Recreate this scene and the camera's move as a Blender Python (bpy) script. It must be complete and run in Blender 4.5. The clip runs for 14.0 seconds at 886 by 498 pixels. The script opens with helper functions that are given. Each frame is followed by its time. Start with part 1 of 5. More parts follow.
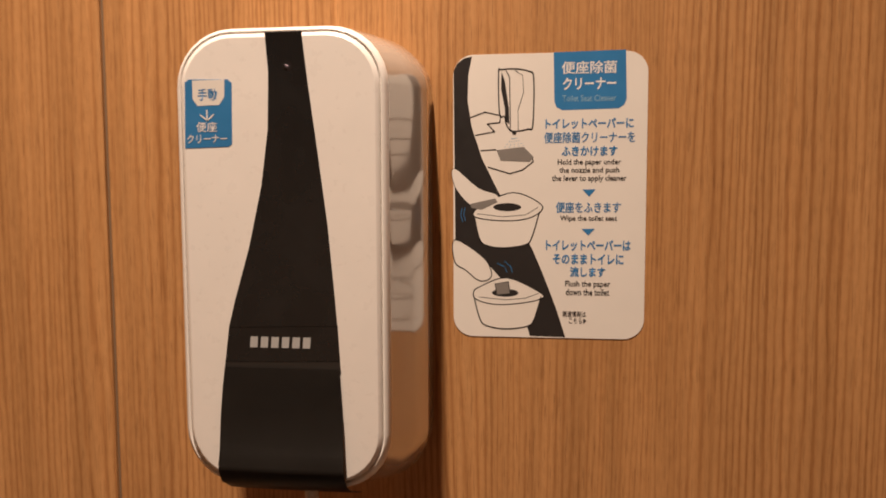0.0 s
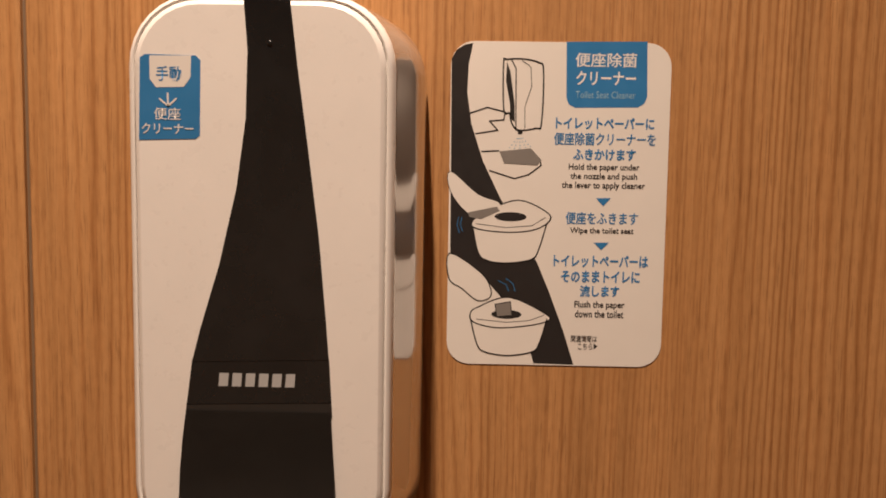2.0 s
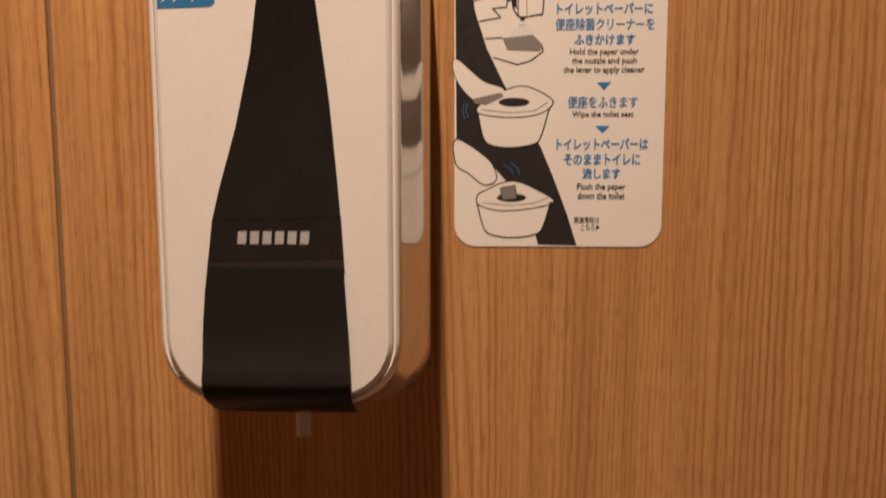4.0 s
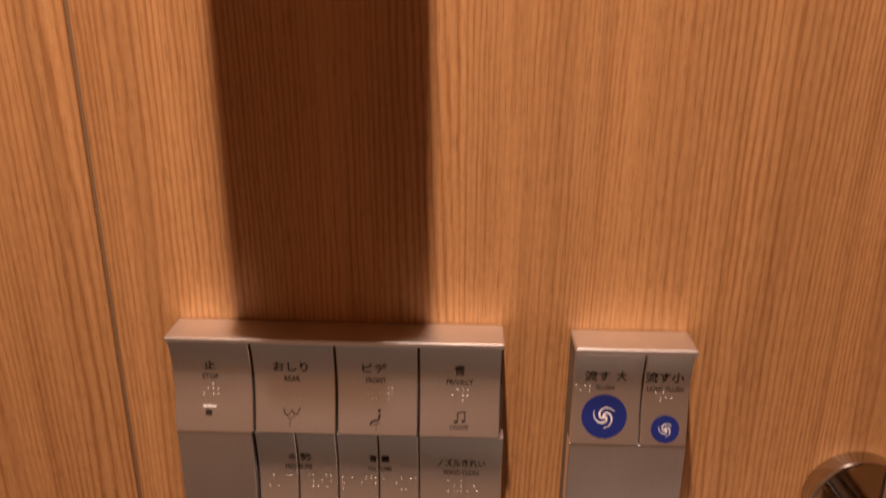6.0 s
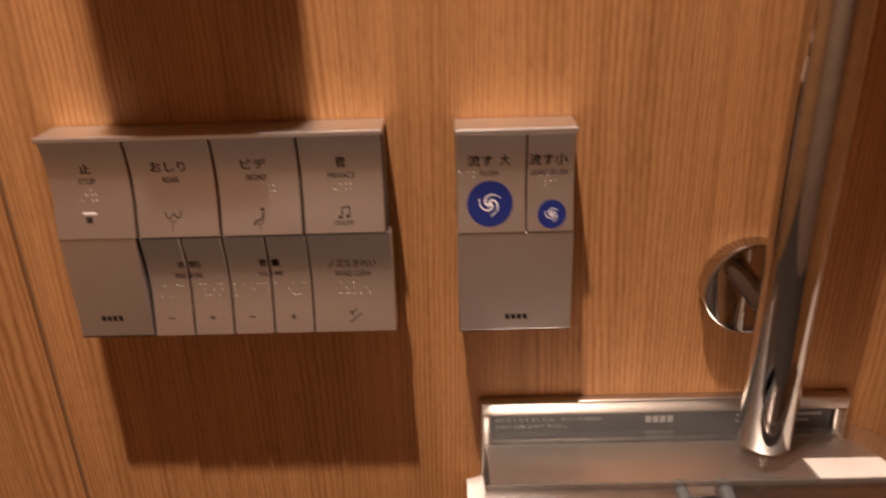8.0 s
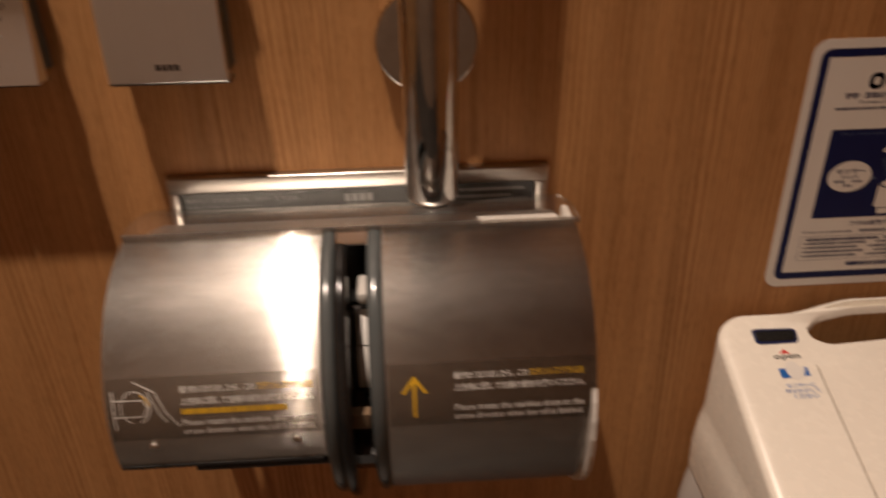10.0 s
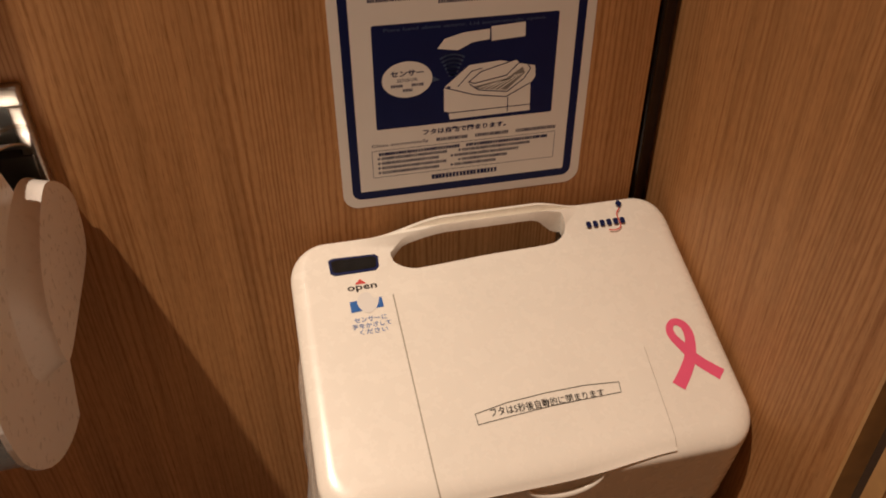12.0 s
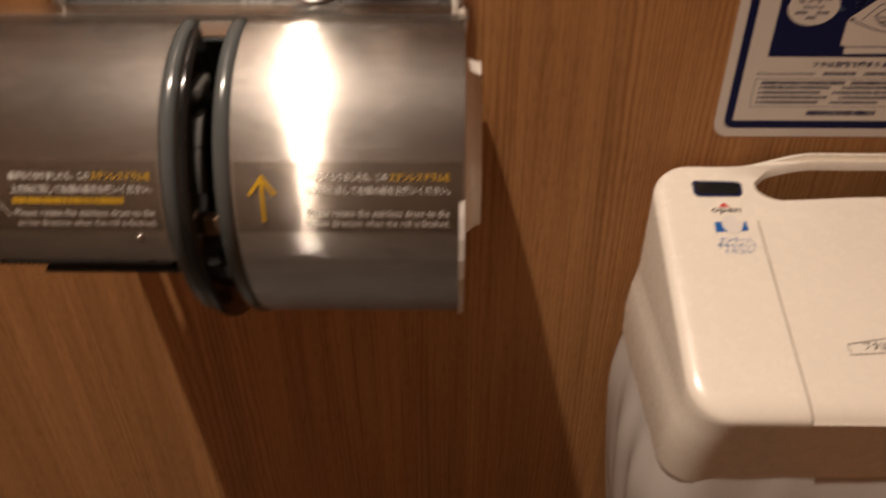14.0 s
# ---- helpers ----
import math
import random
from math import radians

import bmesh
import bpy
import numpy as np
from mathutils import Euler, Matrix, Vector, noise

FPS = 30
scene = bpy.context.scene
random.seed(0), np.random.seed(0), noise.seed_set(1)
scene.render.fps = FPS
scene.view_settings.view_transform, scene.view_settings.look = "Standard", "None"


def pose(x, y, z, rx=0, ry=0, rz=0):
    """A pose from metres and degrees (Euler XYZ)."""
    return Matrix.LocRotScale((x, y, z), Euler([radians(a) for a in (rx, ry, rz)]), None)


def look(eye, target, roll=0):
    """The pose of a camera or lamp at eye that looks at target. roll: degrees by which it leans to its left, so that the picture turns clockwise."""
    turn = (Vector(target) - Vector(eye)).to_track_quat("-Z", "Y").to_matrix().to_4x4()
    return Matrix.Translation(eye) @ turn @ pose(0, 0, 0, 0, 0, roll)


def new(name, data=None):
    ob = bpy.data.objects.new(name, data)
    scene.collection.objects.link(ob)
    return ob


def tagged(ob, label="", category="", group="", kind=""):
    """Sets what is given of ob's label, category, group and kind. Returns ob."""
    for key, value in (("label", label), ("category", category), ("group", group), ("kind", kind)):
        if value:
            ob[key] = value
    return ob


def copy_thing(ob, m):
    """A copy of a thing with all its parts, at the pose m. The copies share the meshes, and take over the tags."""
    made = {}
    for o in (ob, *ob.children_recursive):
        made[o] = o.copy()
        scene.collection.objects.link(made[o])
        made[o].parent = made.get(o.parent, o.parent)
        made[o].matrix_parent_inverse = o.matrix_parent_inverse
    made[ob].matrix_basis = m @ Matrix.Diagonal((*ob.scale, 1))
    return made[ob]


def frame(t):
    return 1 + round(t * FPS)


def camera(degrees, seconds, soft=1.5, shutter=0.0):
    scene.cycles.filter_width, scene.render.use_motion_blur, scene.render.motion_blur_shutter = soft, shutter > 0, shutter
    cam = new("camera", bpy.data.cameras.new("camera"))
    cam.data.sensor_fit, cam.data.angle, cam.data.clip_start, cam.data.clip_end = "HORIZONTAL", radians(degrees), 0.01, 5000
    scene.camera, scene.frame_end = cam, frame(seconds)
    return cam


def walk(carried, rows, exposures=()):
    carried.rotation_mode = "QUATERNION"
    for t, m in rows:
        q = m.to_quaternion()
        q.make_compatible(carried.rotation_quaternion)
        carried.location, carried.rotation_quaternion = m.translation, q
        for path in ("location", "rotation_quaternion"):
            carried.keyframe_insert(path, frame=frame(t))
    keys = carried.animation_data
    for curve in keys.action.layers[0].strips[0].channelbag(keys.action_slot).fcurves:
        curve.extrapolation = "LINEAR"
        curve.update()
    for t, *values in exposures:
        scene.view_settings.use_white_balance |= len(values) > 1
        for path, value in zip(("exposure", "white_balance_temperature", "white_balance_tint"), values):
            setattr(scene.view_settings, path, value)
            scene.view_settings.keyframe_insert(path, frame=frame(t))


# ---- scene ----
cam = camera(60.0, 14.0, soft=1.8, shutter=0.5)
PATH = [
    (0, (0.113, -0.475, 1.411), (-0.144, 1.502, 1.248), -0.2),
    (0.5, (0.084, -0.435, 1.415), (-0.058, 1.551, 1.229), -1.3),
    (1, (0.072, -0.418, 1.407), (0.036, 1.573, 1.22), -0.7),
    (1.5, (0.064, -0.419, 1.412), (0.014, 1.574, 1.249), 1.1),
    (2, (0.062, -0.415, 1.413), (0.029, 1.579, 1.254), 0.9),
    (2.2, (0.064, -0.412, 1.413), (0.038, 1.581, 1.253), 0.7),
    (4.3, (0.067, -0.45, 1.346), (-0.027, 1.532, 1.098), -0.4),
    (4.5, (0.067, -0.461, 1.331), (-0.053, 1.516, 1.055), -0.2),
    (5, (0.062, -0.478, 1.279), (-0.062, 1.479, 0.885), -0.1),
    (5.3, (0.066, -0.468, 1.284), (-0.006, 1.437, 0.679), 0.4),
    (5.5, (0.069, -0.47, 1.267), (0.017, 1.423, 0.624), 0.5),
    (6, (0.075, -0.483, 1.208), (0.018, 1.396, 0.525), 0.5),
    (6.5, (0.08, -0.488, 1.18), (0.03, 1.373, 0.451), 0.1),
    (7, (0.089, -0.492, 1.169), (0.041, 1.362, 0.421), -1.2),
    (7.2, (0.091, -0.496, 1.162), (0.047, 1.349, 0.391), -1.3),
    (9.3, (0.287, -0.541, 1.006), (0.278, 1.259, 0.135), -2.4),
    (9.5, (0.3, -0.547, 0.996), (0.289, 1.243, 0.103), -1.7),
    (10, (0.345, -0.55, 0.978), (0.436, 1.199, 0.011), -1.1),
    (10.5, (0.442, -0.544, 0.967), (0.641, 1.16, -0.061), -1.1),
    (11, (0.541, -0.528, 0.967), (0.896, 1.129, -0.093), -1.6),
    (11.5, (0.604, -0.502, 0.965), (1.005, 1.124, -0.128), -1.6),
    (12, (0.613, -0.5, 0.948), (0.977, 1.071, -0.235), -0.2),
    (12.5, (0.619, -0.511, 0.935), (0.97, 1.081, -0.224), 1.1),
    (13, (0.591, -0.532, 0.904), (0.846, 1.176, -0.105), 1.4),
    (13.5, (0.503, -0.524, 0.928), (0.591, 1.143, -0.173), 0.2),
    (14, (0.449, -0.547, 0.898), (0.422, 1.087, -0.255), -0.2),
]
walk(cam, [(t, look(*p)) for t, *p in PATH], exposures=((0.0, -0.34, 6450, 15), (2.2, -0.40, 6450, 16), (4.5, -0.28, 6500, 16), (5.0, 0.05, 6450, 18), (5.5, 0.21, 6450, 25), (6.5, 0.28, 6450, 26), (7.2, 0.28, 6400, 26), (9.3, -0.18, 6100, 12), (9.6, -0.24, 6100, 12), (10.0, -0.43, 6100, 13), (10.5, -0.06, 6150, 11), (11.0, -0.12, 6150, 11), (11.5, -0.19, 6150, 11), (12.5, -0.17, 6200, 11), (14.0, -0.25, 6050, 11)))
# ---------------------------------------------------------------- world and light
world = bpy.data.worlds.new("world")
scene.world = world
world.use_nodes = True
world.node_tree.nodes["Background"].inputs[0].default_value = (0.9, 0.75, 0.6, 1)
world.node_tree.nodes["Background"].inputs[1].default_value = 0.01


def lamp(name, kind, place, energy, colour, size):
    data = bpy.data.lights.new(name, kind)
    data.energy, data.color, data.shadow_soft_size = energy, colour, size
    ob = new(name, data)
    ob.location = place
    return ob


# the ceiling downlight of the cubicle
down = lamp("downlight", "SPOT", (-0.032, -0.455, 2.78), 305, (1.0, 0.775, 0.575), 0.022)
down.data.spot_size, down.data.spot_blend = radians(84), 1.0
down.rotation_euler = (0, radians(5), 0)

# ---------------------------------------------------------------- materials


def material(name):
    m = bpy.data.materials.new(name)
    m.use_nodes = True
    nt = m.node_tree
    return m, nt, nt.nodes["Principled BSDF"]


def node(nt, kind, **values):
    n = nt.nodes.new(kind)
    for k, v in values.items():
        n.inputs[k.replace("_", " ")].default_value = v
    return n


def ramp(nt, src, stops):
    r = nt.nodes.new("ShaderNodeValToRGB")
    el = r.color_ramp.elements
    while len(el) < len(stops):
        el.new(0.5)
    for e, (p, c) in zip(el, stops):
        e.position, e.color = p, (*c, 1)
    nt.links.new(src, r.inputs[0])
    return r


def mix(nt, kind, fac, a, b):
    m = nt.nodes.new("ShaderNodeMix")
    m.data_type, m.blend_type = "RGBA", kind
    for sock, v in ((m.inputs[0], fac), (m.inputs[6], a), (m.inputs[7], b)):
        if hasattr(v, "links"):
            nt.links.new(v, sock)
        else:
            sock.default_value = v if isinstance(v, (int, float)) else (*v, 1)
    return m.outputs[2]


def stretched(nt, sx, sy, sz):
    """Object coordinates stretched along the axes."""
    c = nt.nodes.new("ShaderNodeTexCoord")
    m = nt.nodes.new("ShaderNodeMapping")
    m.inputs["Scale"].default_value = (sx, sy, sz)
    nt.links.new(c.outputs["Object"], m.inputs[0])
    return m.outputs[0]


def noise_tex(nt, vec, scale, detail=3, rough=0.55, distortion=0.0):
    n = node(nt, "ShaderNodeTexNoise", Scale=scale, Detail=detail, Roughness=rough, Distortion=distortion)
    nt.links.new(vec, n.inputs["Vector"])
    return n.outputs["Fac"]


def bump(nt, bsdf, height, strength, distance):
    b = node(nt, "ShaderNodeBump", Strength=strength, Distance=distance)
    nt.links.new(height, b.inputs["Height"])
    nt.links.new(b.outputs[0], bsdf.inputs["Normal"])


def math_node(nt, op, a, b):
    m = nt.nodes.new("ShaderNodeMath")
    m.operation = op
    for s, v in zip(m.inputs, (a, b)):
        if hasattr(v, "links"):
            nt.links.new(v, s)
        else:
            s.default_value = v
    return m.outputs[0]


def wood(name, light, mid, dark, shift, lined=1.15):
    """Straight-grained veneer: upright growth bands, thin dark pores, broad tone changes."""
    m, nt, p = material(name)
    c = nt.nodes.new("ShaderNodeTexCoord")
    sep = nt.nodes.new("ShaderNodeSeparateXYZ")
    nt.links.new(c.outputs["Object"], sep.inputs[0])
    across = math_node(nt, "ADD", sep.outputs[0], sep.outputs[1])
    across = math_node(nt, "ADD", across, shift)
    comb = nt.nodes.new("ShaderNodeCombineXYZ")
    nt.links.new(across, comb.inputs[0])
    nt.links.new(sep.outputs[2], comb.inputs[2])

    def grid(sx, sz):
        mp = nt.nodes.new("ShaderNodeMapping")
        mp.inputs["Scale"].default_value = (sx, 1, sz)
        nt.links.new(comb.outputs[0], mp.inputs[0])
        return mp.outputs[0]

    drift = noise_tex(nt, grid(9, 0.45), 1.0, 2, 0.45)
    wobble = noise_tex(nt, grid(70, 16), 1.0, 2, 0.5)
    # growth lines of changing width, bent a little
    phase = math_node(nt, "MULTIPLY", across, 1480.0)
    phase = math_node(nt, "ADD", phase, math_node(nt, "MULTIPLY", drift, 150.0))
    phase = math_node(nt, "ADD", phase, math_node(nt, "MULTIPLY", wobble, 5.0))
    wave = math_node(nt, "ADD", math_node(nt, "MULTIPLY", math_node(nt, "SINE", phase, 0.0), 0.5), 0.5)
    bands = noise_tex(nt, grid(250, 4), 1.0, 2, 0.6)
    # the lines fade in and out along the board
    clear_lines = noise_tex(nt, grid(14, 1.1), 1.0, 2, 0.5)
    strength = math_node(nt, "MULTIPLY", math_node(nt, "SUBTRACT", clear_lines, 0.20), lined)
    thin = math_node(nt, "POWER", wave, 0.6)
    lines = math_node(nt, "MULTIPLY", math_node(nt, "SUBTRACT", thin, 0.60), strength)
    mixed = math_node(nt, "ADD", math_node(nt, "ADD", lines, 0.11), math_node(nt, "MULTIPLY", bands, 0.80))
    broad = noise_tex(nt, grid(48, 1.6), 1.0, 3, 0.55, 0.4)
    pores = noise_tex(nt, grid(1150, 42), 1.0, 2, 0.6)
    fleck = noise_tex(nt, grid(240, 110), 1.0, 3, 0.65)
    base = ramp(nt, mixed, [(0.27, dark), (0.49, mid), (0.76, light)]).outputs[0]
    tone = ramp(nt, broad, [(0.30, (0.80, 0.77, 0.73)), (0.70, (1.11, 1.10, 1.09))]).outputs[0]
    col = mix(nt, "MULTIPLY", 0.9, base, tone)
    por = ramp(nt, pores, [(0.33, (0.58, 0.52, 0.46)), (0.46, (1, 1, 1))]).outputs[0]
    col = mix(nt, "MULTIPLY", 0.62, col, por)
    fl = ramp(nt, fleck, [(0.3, (0.87, 0.85, 0.83)), (0.7, (1.07, 1.07, 1.07))]).outputs[0]
    col = mix(nt, "MULTIPLY", 0.7, col, fl)
    nt.links.new(col, p.inputs["Base Color"])
    rg = ramp(nt, pores, [(0.3, (0.62, 0.62, 0.62)), (0.6, (0.46, 0.46, 0.46))]).outputs[0]
    nt.links.new(rg, p.inputs["Roughness"])
    p.inputs["Specular IOR Level"].default_value = 0.3
    bump(nt, p, math_node(nt, "ADD", math_node(nt, "MULTIPLY", pores, 0.6), bands), 0.10, 0.0006)
    return m


def plain(name, colour, rough=0.45, metal=0.0, vary=0.06, scale=40, relief=0.0, spec=0.5, coat=0.0):
    """A plain surface with slight blotches and uneven gloss."""
    m, nt, p = material(name)
    v = stretched(nt, 1, 1, 1)
    n = noise_tex(nt, v, scale, 4, 0.6)
    lo = tuple(c * (1 - vary) for c in colour)
    hi = tuple(min(1, c * (1 + vary)) for c in colour)
    nt.links.new(ramp(nt, n, [(0.3, lo), (0.7, hi)]).outputs[0], p.inputs["Base Color"])
    g = noise_tex(nt, v, scale * 4, 3, 0.6)
    nt.links.new(ramp(nt, g, [(0.3, (rough * 0.85,) * 3), (0.7, (min(1, rough * 1.15),) * 3)]).outputs[0], p.inputs["Roughness"])
    p.inputs["Metallic"].default_value = metal
    p.inputs["Specular IOR Level"].default_value = spec
    p.inputs["Coat Weight"].default_value = coat
    p.inputs["Coat Roughness"].default_value = 0.12
    if relief:
        bump(nt, p, noise_tex(nt, v, 900, 2, 0.6), relief, 0.0004)
    return m


def brushed(name, colour, rough, sx, sy, sz, strength, aniso=0.0, smear=0.25, depth=0.82):
    """Metal with fine parallel scratches and smears of use."""
    m, nt, p = material(name)
    fine = noise_tex(nt, stretched(nt, sx, sy, sz), 1.0, 3, 0.7)
    soft = noise_tex(nt, stretched(nt, 1, 1, 1), 26, 4, 0.65, 0.6)
    p.inputs["Metallic"].default_value = 1.0
    lo = tuple(c * depth for c in colour)
    nt.links.new(ramp(nt, fine, [(0.3, lo), (0.7, colour)]).outputs[0], p.inputs["Base Color"])
    r = math_node(nt, "MULTIPLY", math_node(nt, "ADD", soft, 1.0 / smear - 0.5), rough * smear)
    nt.links.new(r, p.inputs["Roughness"])
    p.inputs["Anisotropic"].default_value = aniso
    if aniso:
        tan = nt.nodes.new("ShaderNodeTangent")
        tan.direction_type, tan.axis = "RADIAL", "X"
        nt.links.new(tan.outputs[0], p.inputs["Tangent"])
    bump(nt, p, fine, strength, 0.0003)
    return m


def drum_metal(name, colour, rough, spread, worn):
    """Steel brushed along x: facets tilt at random round the drum, so lights draw out round it."""
    m, nt, p = material(name)
    fine = noise_tex(nt, stretched(nt, 5, 900, 900), 1.0, 3, 0.7)
    soft = noise_tex(nt, stretched(nt, 12, 30, 30), 1.0, 5, 0.65, 1.2)
    wipe = noise_tex(nt, stretched(nt, 22, 60, 60), 1.0, 4, 0.6, 2.0)
    p.inputs["Metallic"].default_value = 1.0
    lo = tuple(c * 0.86 for c in colour)
    col = ramp(nt, fine, [(0.3, lo), (0.7, colour)]).outputs[0]
    col = mix(nt, "MULTIPLY", 0.6, col, ramp(nt, wipe, [(0.35, (0.80, 0.79, 0.78)), (0.62, (1.05, 1.05, 1.05))]).outputs[0])
    nt.links.new(col, p.inputs["Base Color"])
    r = math_node(nt, "MULTIPLY", math_node(nt, "ADD", soft, 1.6), rough * 0.476)
    nt.links.new(r, p.inputs["Roughness"])
    p.inputs["Anisotropic"].default_value = 1.0
    tan = nt.nodes.new("ShaderNodeTangent")
    tan.direction_type, tan.axis = "RADIAL", "X"
    nt.links.new(tan.outputs[0], p.inputs["Tangent"])
    geo = nt.nodes.new("ShaderNodeNewGeometry")
    tilt = None
    for k in (7919.0, 10007.0, 13001.0):
        w = nt.nodes.new("ShaderNodeTexWhiteNoise")
        s = nt.nodes.new("ShaderNodeVectorMath")
        s.operation = "SCALE"
        s.inputs["Scale"].default_value = k
        nt.links.new(geo.outputs["Position"], s.inputs[0])
        nt.links.new(s.outputs[0], w.inputs["Vector"])
        tilt = w.outputs["Value"] if tilt is None else math_node(nt, "ADD", tilt, w.outputs["Value"])
    tilt = math_node(nt, "ADD", math_node(nt, "SUBTRACT", tilt, 1.5), math_node(nt, "MULTIPLY", math_node(nt, "SUBTRACT", fine, 0.5), 0.5))
    # long tails: a few deep scratches tilt much further
    far = math_node(nt, "ADD", math_node(nt, "MULTIPLY", math_node(nt, "MULTIPLY", tilt, tilt), 1.7), 1.0)
    tilt = math_node(nt, "MULTIPLY", math_node(nt, "MULTIPLY", tilt, far), spread)
    s = nt.nodes.new("ShaderNodeVectorMath")
    s.operation = "SCALE"
    nt.links.new(tan.outputs[0], s.inputs[0])
    nt.links.new(tilt, s.inputs["Scale"])
    a = nt.nodes.new("ShaderNodeVectorMath")
    nt.links.new(geo.outputs["Normal"], a.inputs[0])
    nt.links.new(s.outputs[0], a.inputs[1])
    u = nt.nodes.new("ShaderNodeVectorMath")
    u.operation = "NORMALIZE"
    nt.links.new(a.outputs[0], u.inputs[0])
    nt.links.new(u.outputs[0], p.inputs["Normal"])
    # a wide soft lobe from wear
    wide = node(nt, "ShaderNodeBsdfGlossy", Roughness=0.33)
    nt.links.new(col, wide.inputs["Color"])
    nt.links.new(u.outputs[0], wide.inputs["Normal"])
    both = nt.nodes.new("ShaderNodeMixShader")
    both.inputs[0].default_value = worn
    nt.links.new(p.outputs[0], both.inputs[1])
    nt.links.new(wide.outputs[0], both.inputs[2])
    nt.links.new(both.outputs[0], nt.nodes["Material Output"].inputs[0])
    return m


def clear(name, tint, through_share, rough=0.05):
    """Clear plastic: seen through, with gloss that grows at glancing angles."""
    m, nt, p = material(name)
    out = nt.nodes["Material Output"]
    nt.nodes.remove(p)
    t = nt.nodes.new("ShaderNodeBsdfTransparent")
    t.inputs[0].default_value = (*tint, 1)
    g = node(nt, "ShaderNodeBsdfGlossy", Roughness=rough)
    d = nt.nodes.new("ShaderNodeBsdfDiffuse")
    d.inputs[0].default_value = (0.75, 0.72, 0.68, 1)
    lw = node(nt, "ShaderNodeLayerWeight", Blend=0.5)
    f = math_node(nt, "ADD", math_node(nt, "MULTIPLY", math_node(nt, "POWER", lw.outputs["Facing"], 5.0), 0.8), 0.035)
    a = nt.nodes.new("ShaderNodeMixShader")
    a.inputs[0].default_value = through_share
    nt.links.new(d.outputs[0], a.inputs[1])
    nt.links.new(t.outputs[0], a.inputs[2])
    b = nt.nodes.new("ShaderNodeMixShader")
    nt.links.new(f, b.inputs[0])
    nt.links.new(a.outputs[0], b.inputs[1])
    nt.links.new(g.outputs[0], b.inputs[2])
    nt.links.new(b.outputs[0], out.inputs[0])
    return m


WOOD = wood("oak_veneer", (0.547, 0.2945, 0.1216), (0.4956, 0.2543, 0.0991), (0.3834, 0.1777, 0.0626), 0.0)
WOOD_SIDE = wood("oak_veneer_side", (0.5236, 0.2805, 0.1159), (0.4675, 0.2356, 0.0907), (0.3647, 0.1646, 0.057), 3.7, 0.75)
WOOD_EDGE = plain("oak_edge_band", (0.50, 0.29, 0.11), 0.5, vary=0.15, scale=60)
GROOVE = plain("dark_groove", (0.075, 0.046, 0.028), 0.7)
SEAM = plain("seam_strip_brown", (0.20, 0.13, 0.075), 0.6)
GASKET = plain("black_gasket", (0.012, 0.011, 0.011), 0.22)
# tones of the unseen closing surfaces, tuned for the bounce light they give
PARTITION = plain("closing_wall_oak_tone", (0.46, 0.26, 0.115), 0.5, vary=0.10, scale=14)
WALLPAINT = plain("closing_wall_taupe_tone", (0.37, 0.28, 0.21), 0.7, scale=8)
CEIL = plain("ceiling_paint", (0.75, 0.73, 0.70), 0.8, scale=6)
FLOOR = plain("dark_floor_tone", (0.045, 0.040, 0.036), 0.45, vary=0.15, scale=12)
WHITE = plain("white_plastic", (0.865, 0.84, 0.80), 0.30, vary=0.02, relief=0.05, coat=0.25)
# the same white plastic, darkened: side shade put into the colour
WHITE_GLOSS_SHADED = plain("shaded_white_gloss_plastic", (0.57, 0.53, 0.48), 0.10, vary=0.02, spec=0.8, coat=1.0)
BLACK = plain("black_plastic", (0.026, 0.024, 0.022), 0.38, vary=0.1)
BLACK_GLOSS = plain("black_gloss_plastic", (0.014, 0.014, 0.014), 0.14, vary=0.2)
FROST = clear("frosted_nozzle", (0.85, 0.78, 0.7), 0.25, 0.25)
STEEL_PLATE = brushed("brushed_plate_steel", (0.79, 0.785, 0.775), 0.37, 1500, 1500, 14, 0.018, 0.0, depth=0.93)
DRUM_WORN = drum_metal("worn_drum_steel", (0.60, 0.575, 0.54), 0.15, 0.36, 0.22)
DRUM_CLEAN = drum_metal("cleaner_drum_steel", (0.60, 0.575, 0.54), 0.145, 0.36, 0.135)
FRAME_STEEL = brushed("satin_frame_steel", (0.62, 0.59, 0.55), 0.30, 8, 300, 300, 0.05)
CHROME = brushed("polished_chrome", (0.54, 0.52, 0.50), 0.05, 60, 60, 60, 0.01)
GRAY = plain("gray_plastic", (0.088, 0.098, 0.100), 0.20, vary=0.06, coat=0.3)
SLATE = plain("slate_nameplate", (0.10, 0.105, 0.105), 0.4)
IVORY = plain("ivory_plastic", (0.91, 0.86, 0.765), 0.27, vary=0.02, scale=20, relief=0.05, coat=0.3)
# darker ivory that paints the shade in the seams beside the flap
IVORY_SEAM_SHADE = plain("ivory_seam_shade", (0.40, 0.35, 0.29), 0.5)
CLEAR = clear("clear_cover", (0.975, 0.97, 0.96), 0.985, 0.05)
CLEAR_EDGE = clear("clear_cover_edge", (0.66, 0.63, 0.60), 0.92, 0.08)
BAG = clear("bag_film", (0.92, 0.90, 0.88), 0.22, 0.25)
FILM = clear("dark_label_film", (0.925, 0.915, 0.90), 0.998, 0.16)
PAPER = plain("tissue_paper", (0.82, 0.80, 0.77), 0.9, relief=0.2)
STICKER = plain("sticker_vinyl", (0.79, 0.76, 0.71), 0.42, vary=0.015)
I_BLACK = plain("ink_black", (0.022, 0.020, 0.020), 0.42)
I_BLUE = plain("ink_blue", (0.03, 0.195, 0.45), 0.42)
I_PALE = plain("ink_pale_blue", (0.24, 0.42, 0.56), 0.45)
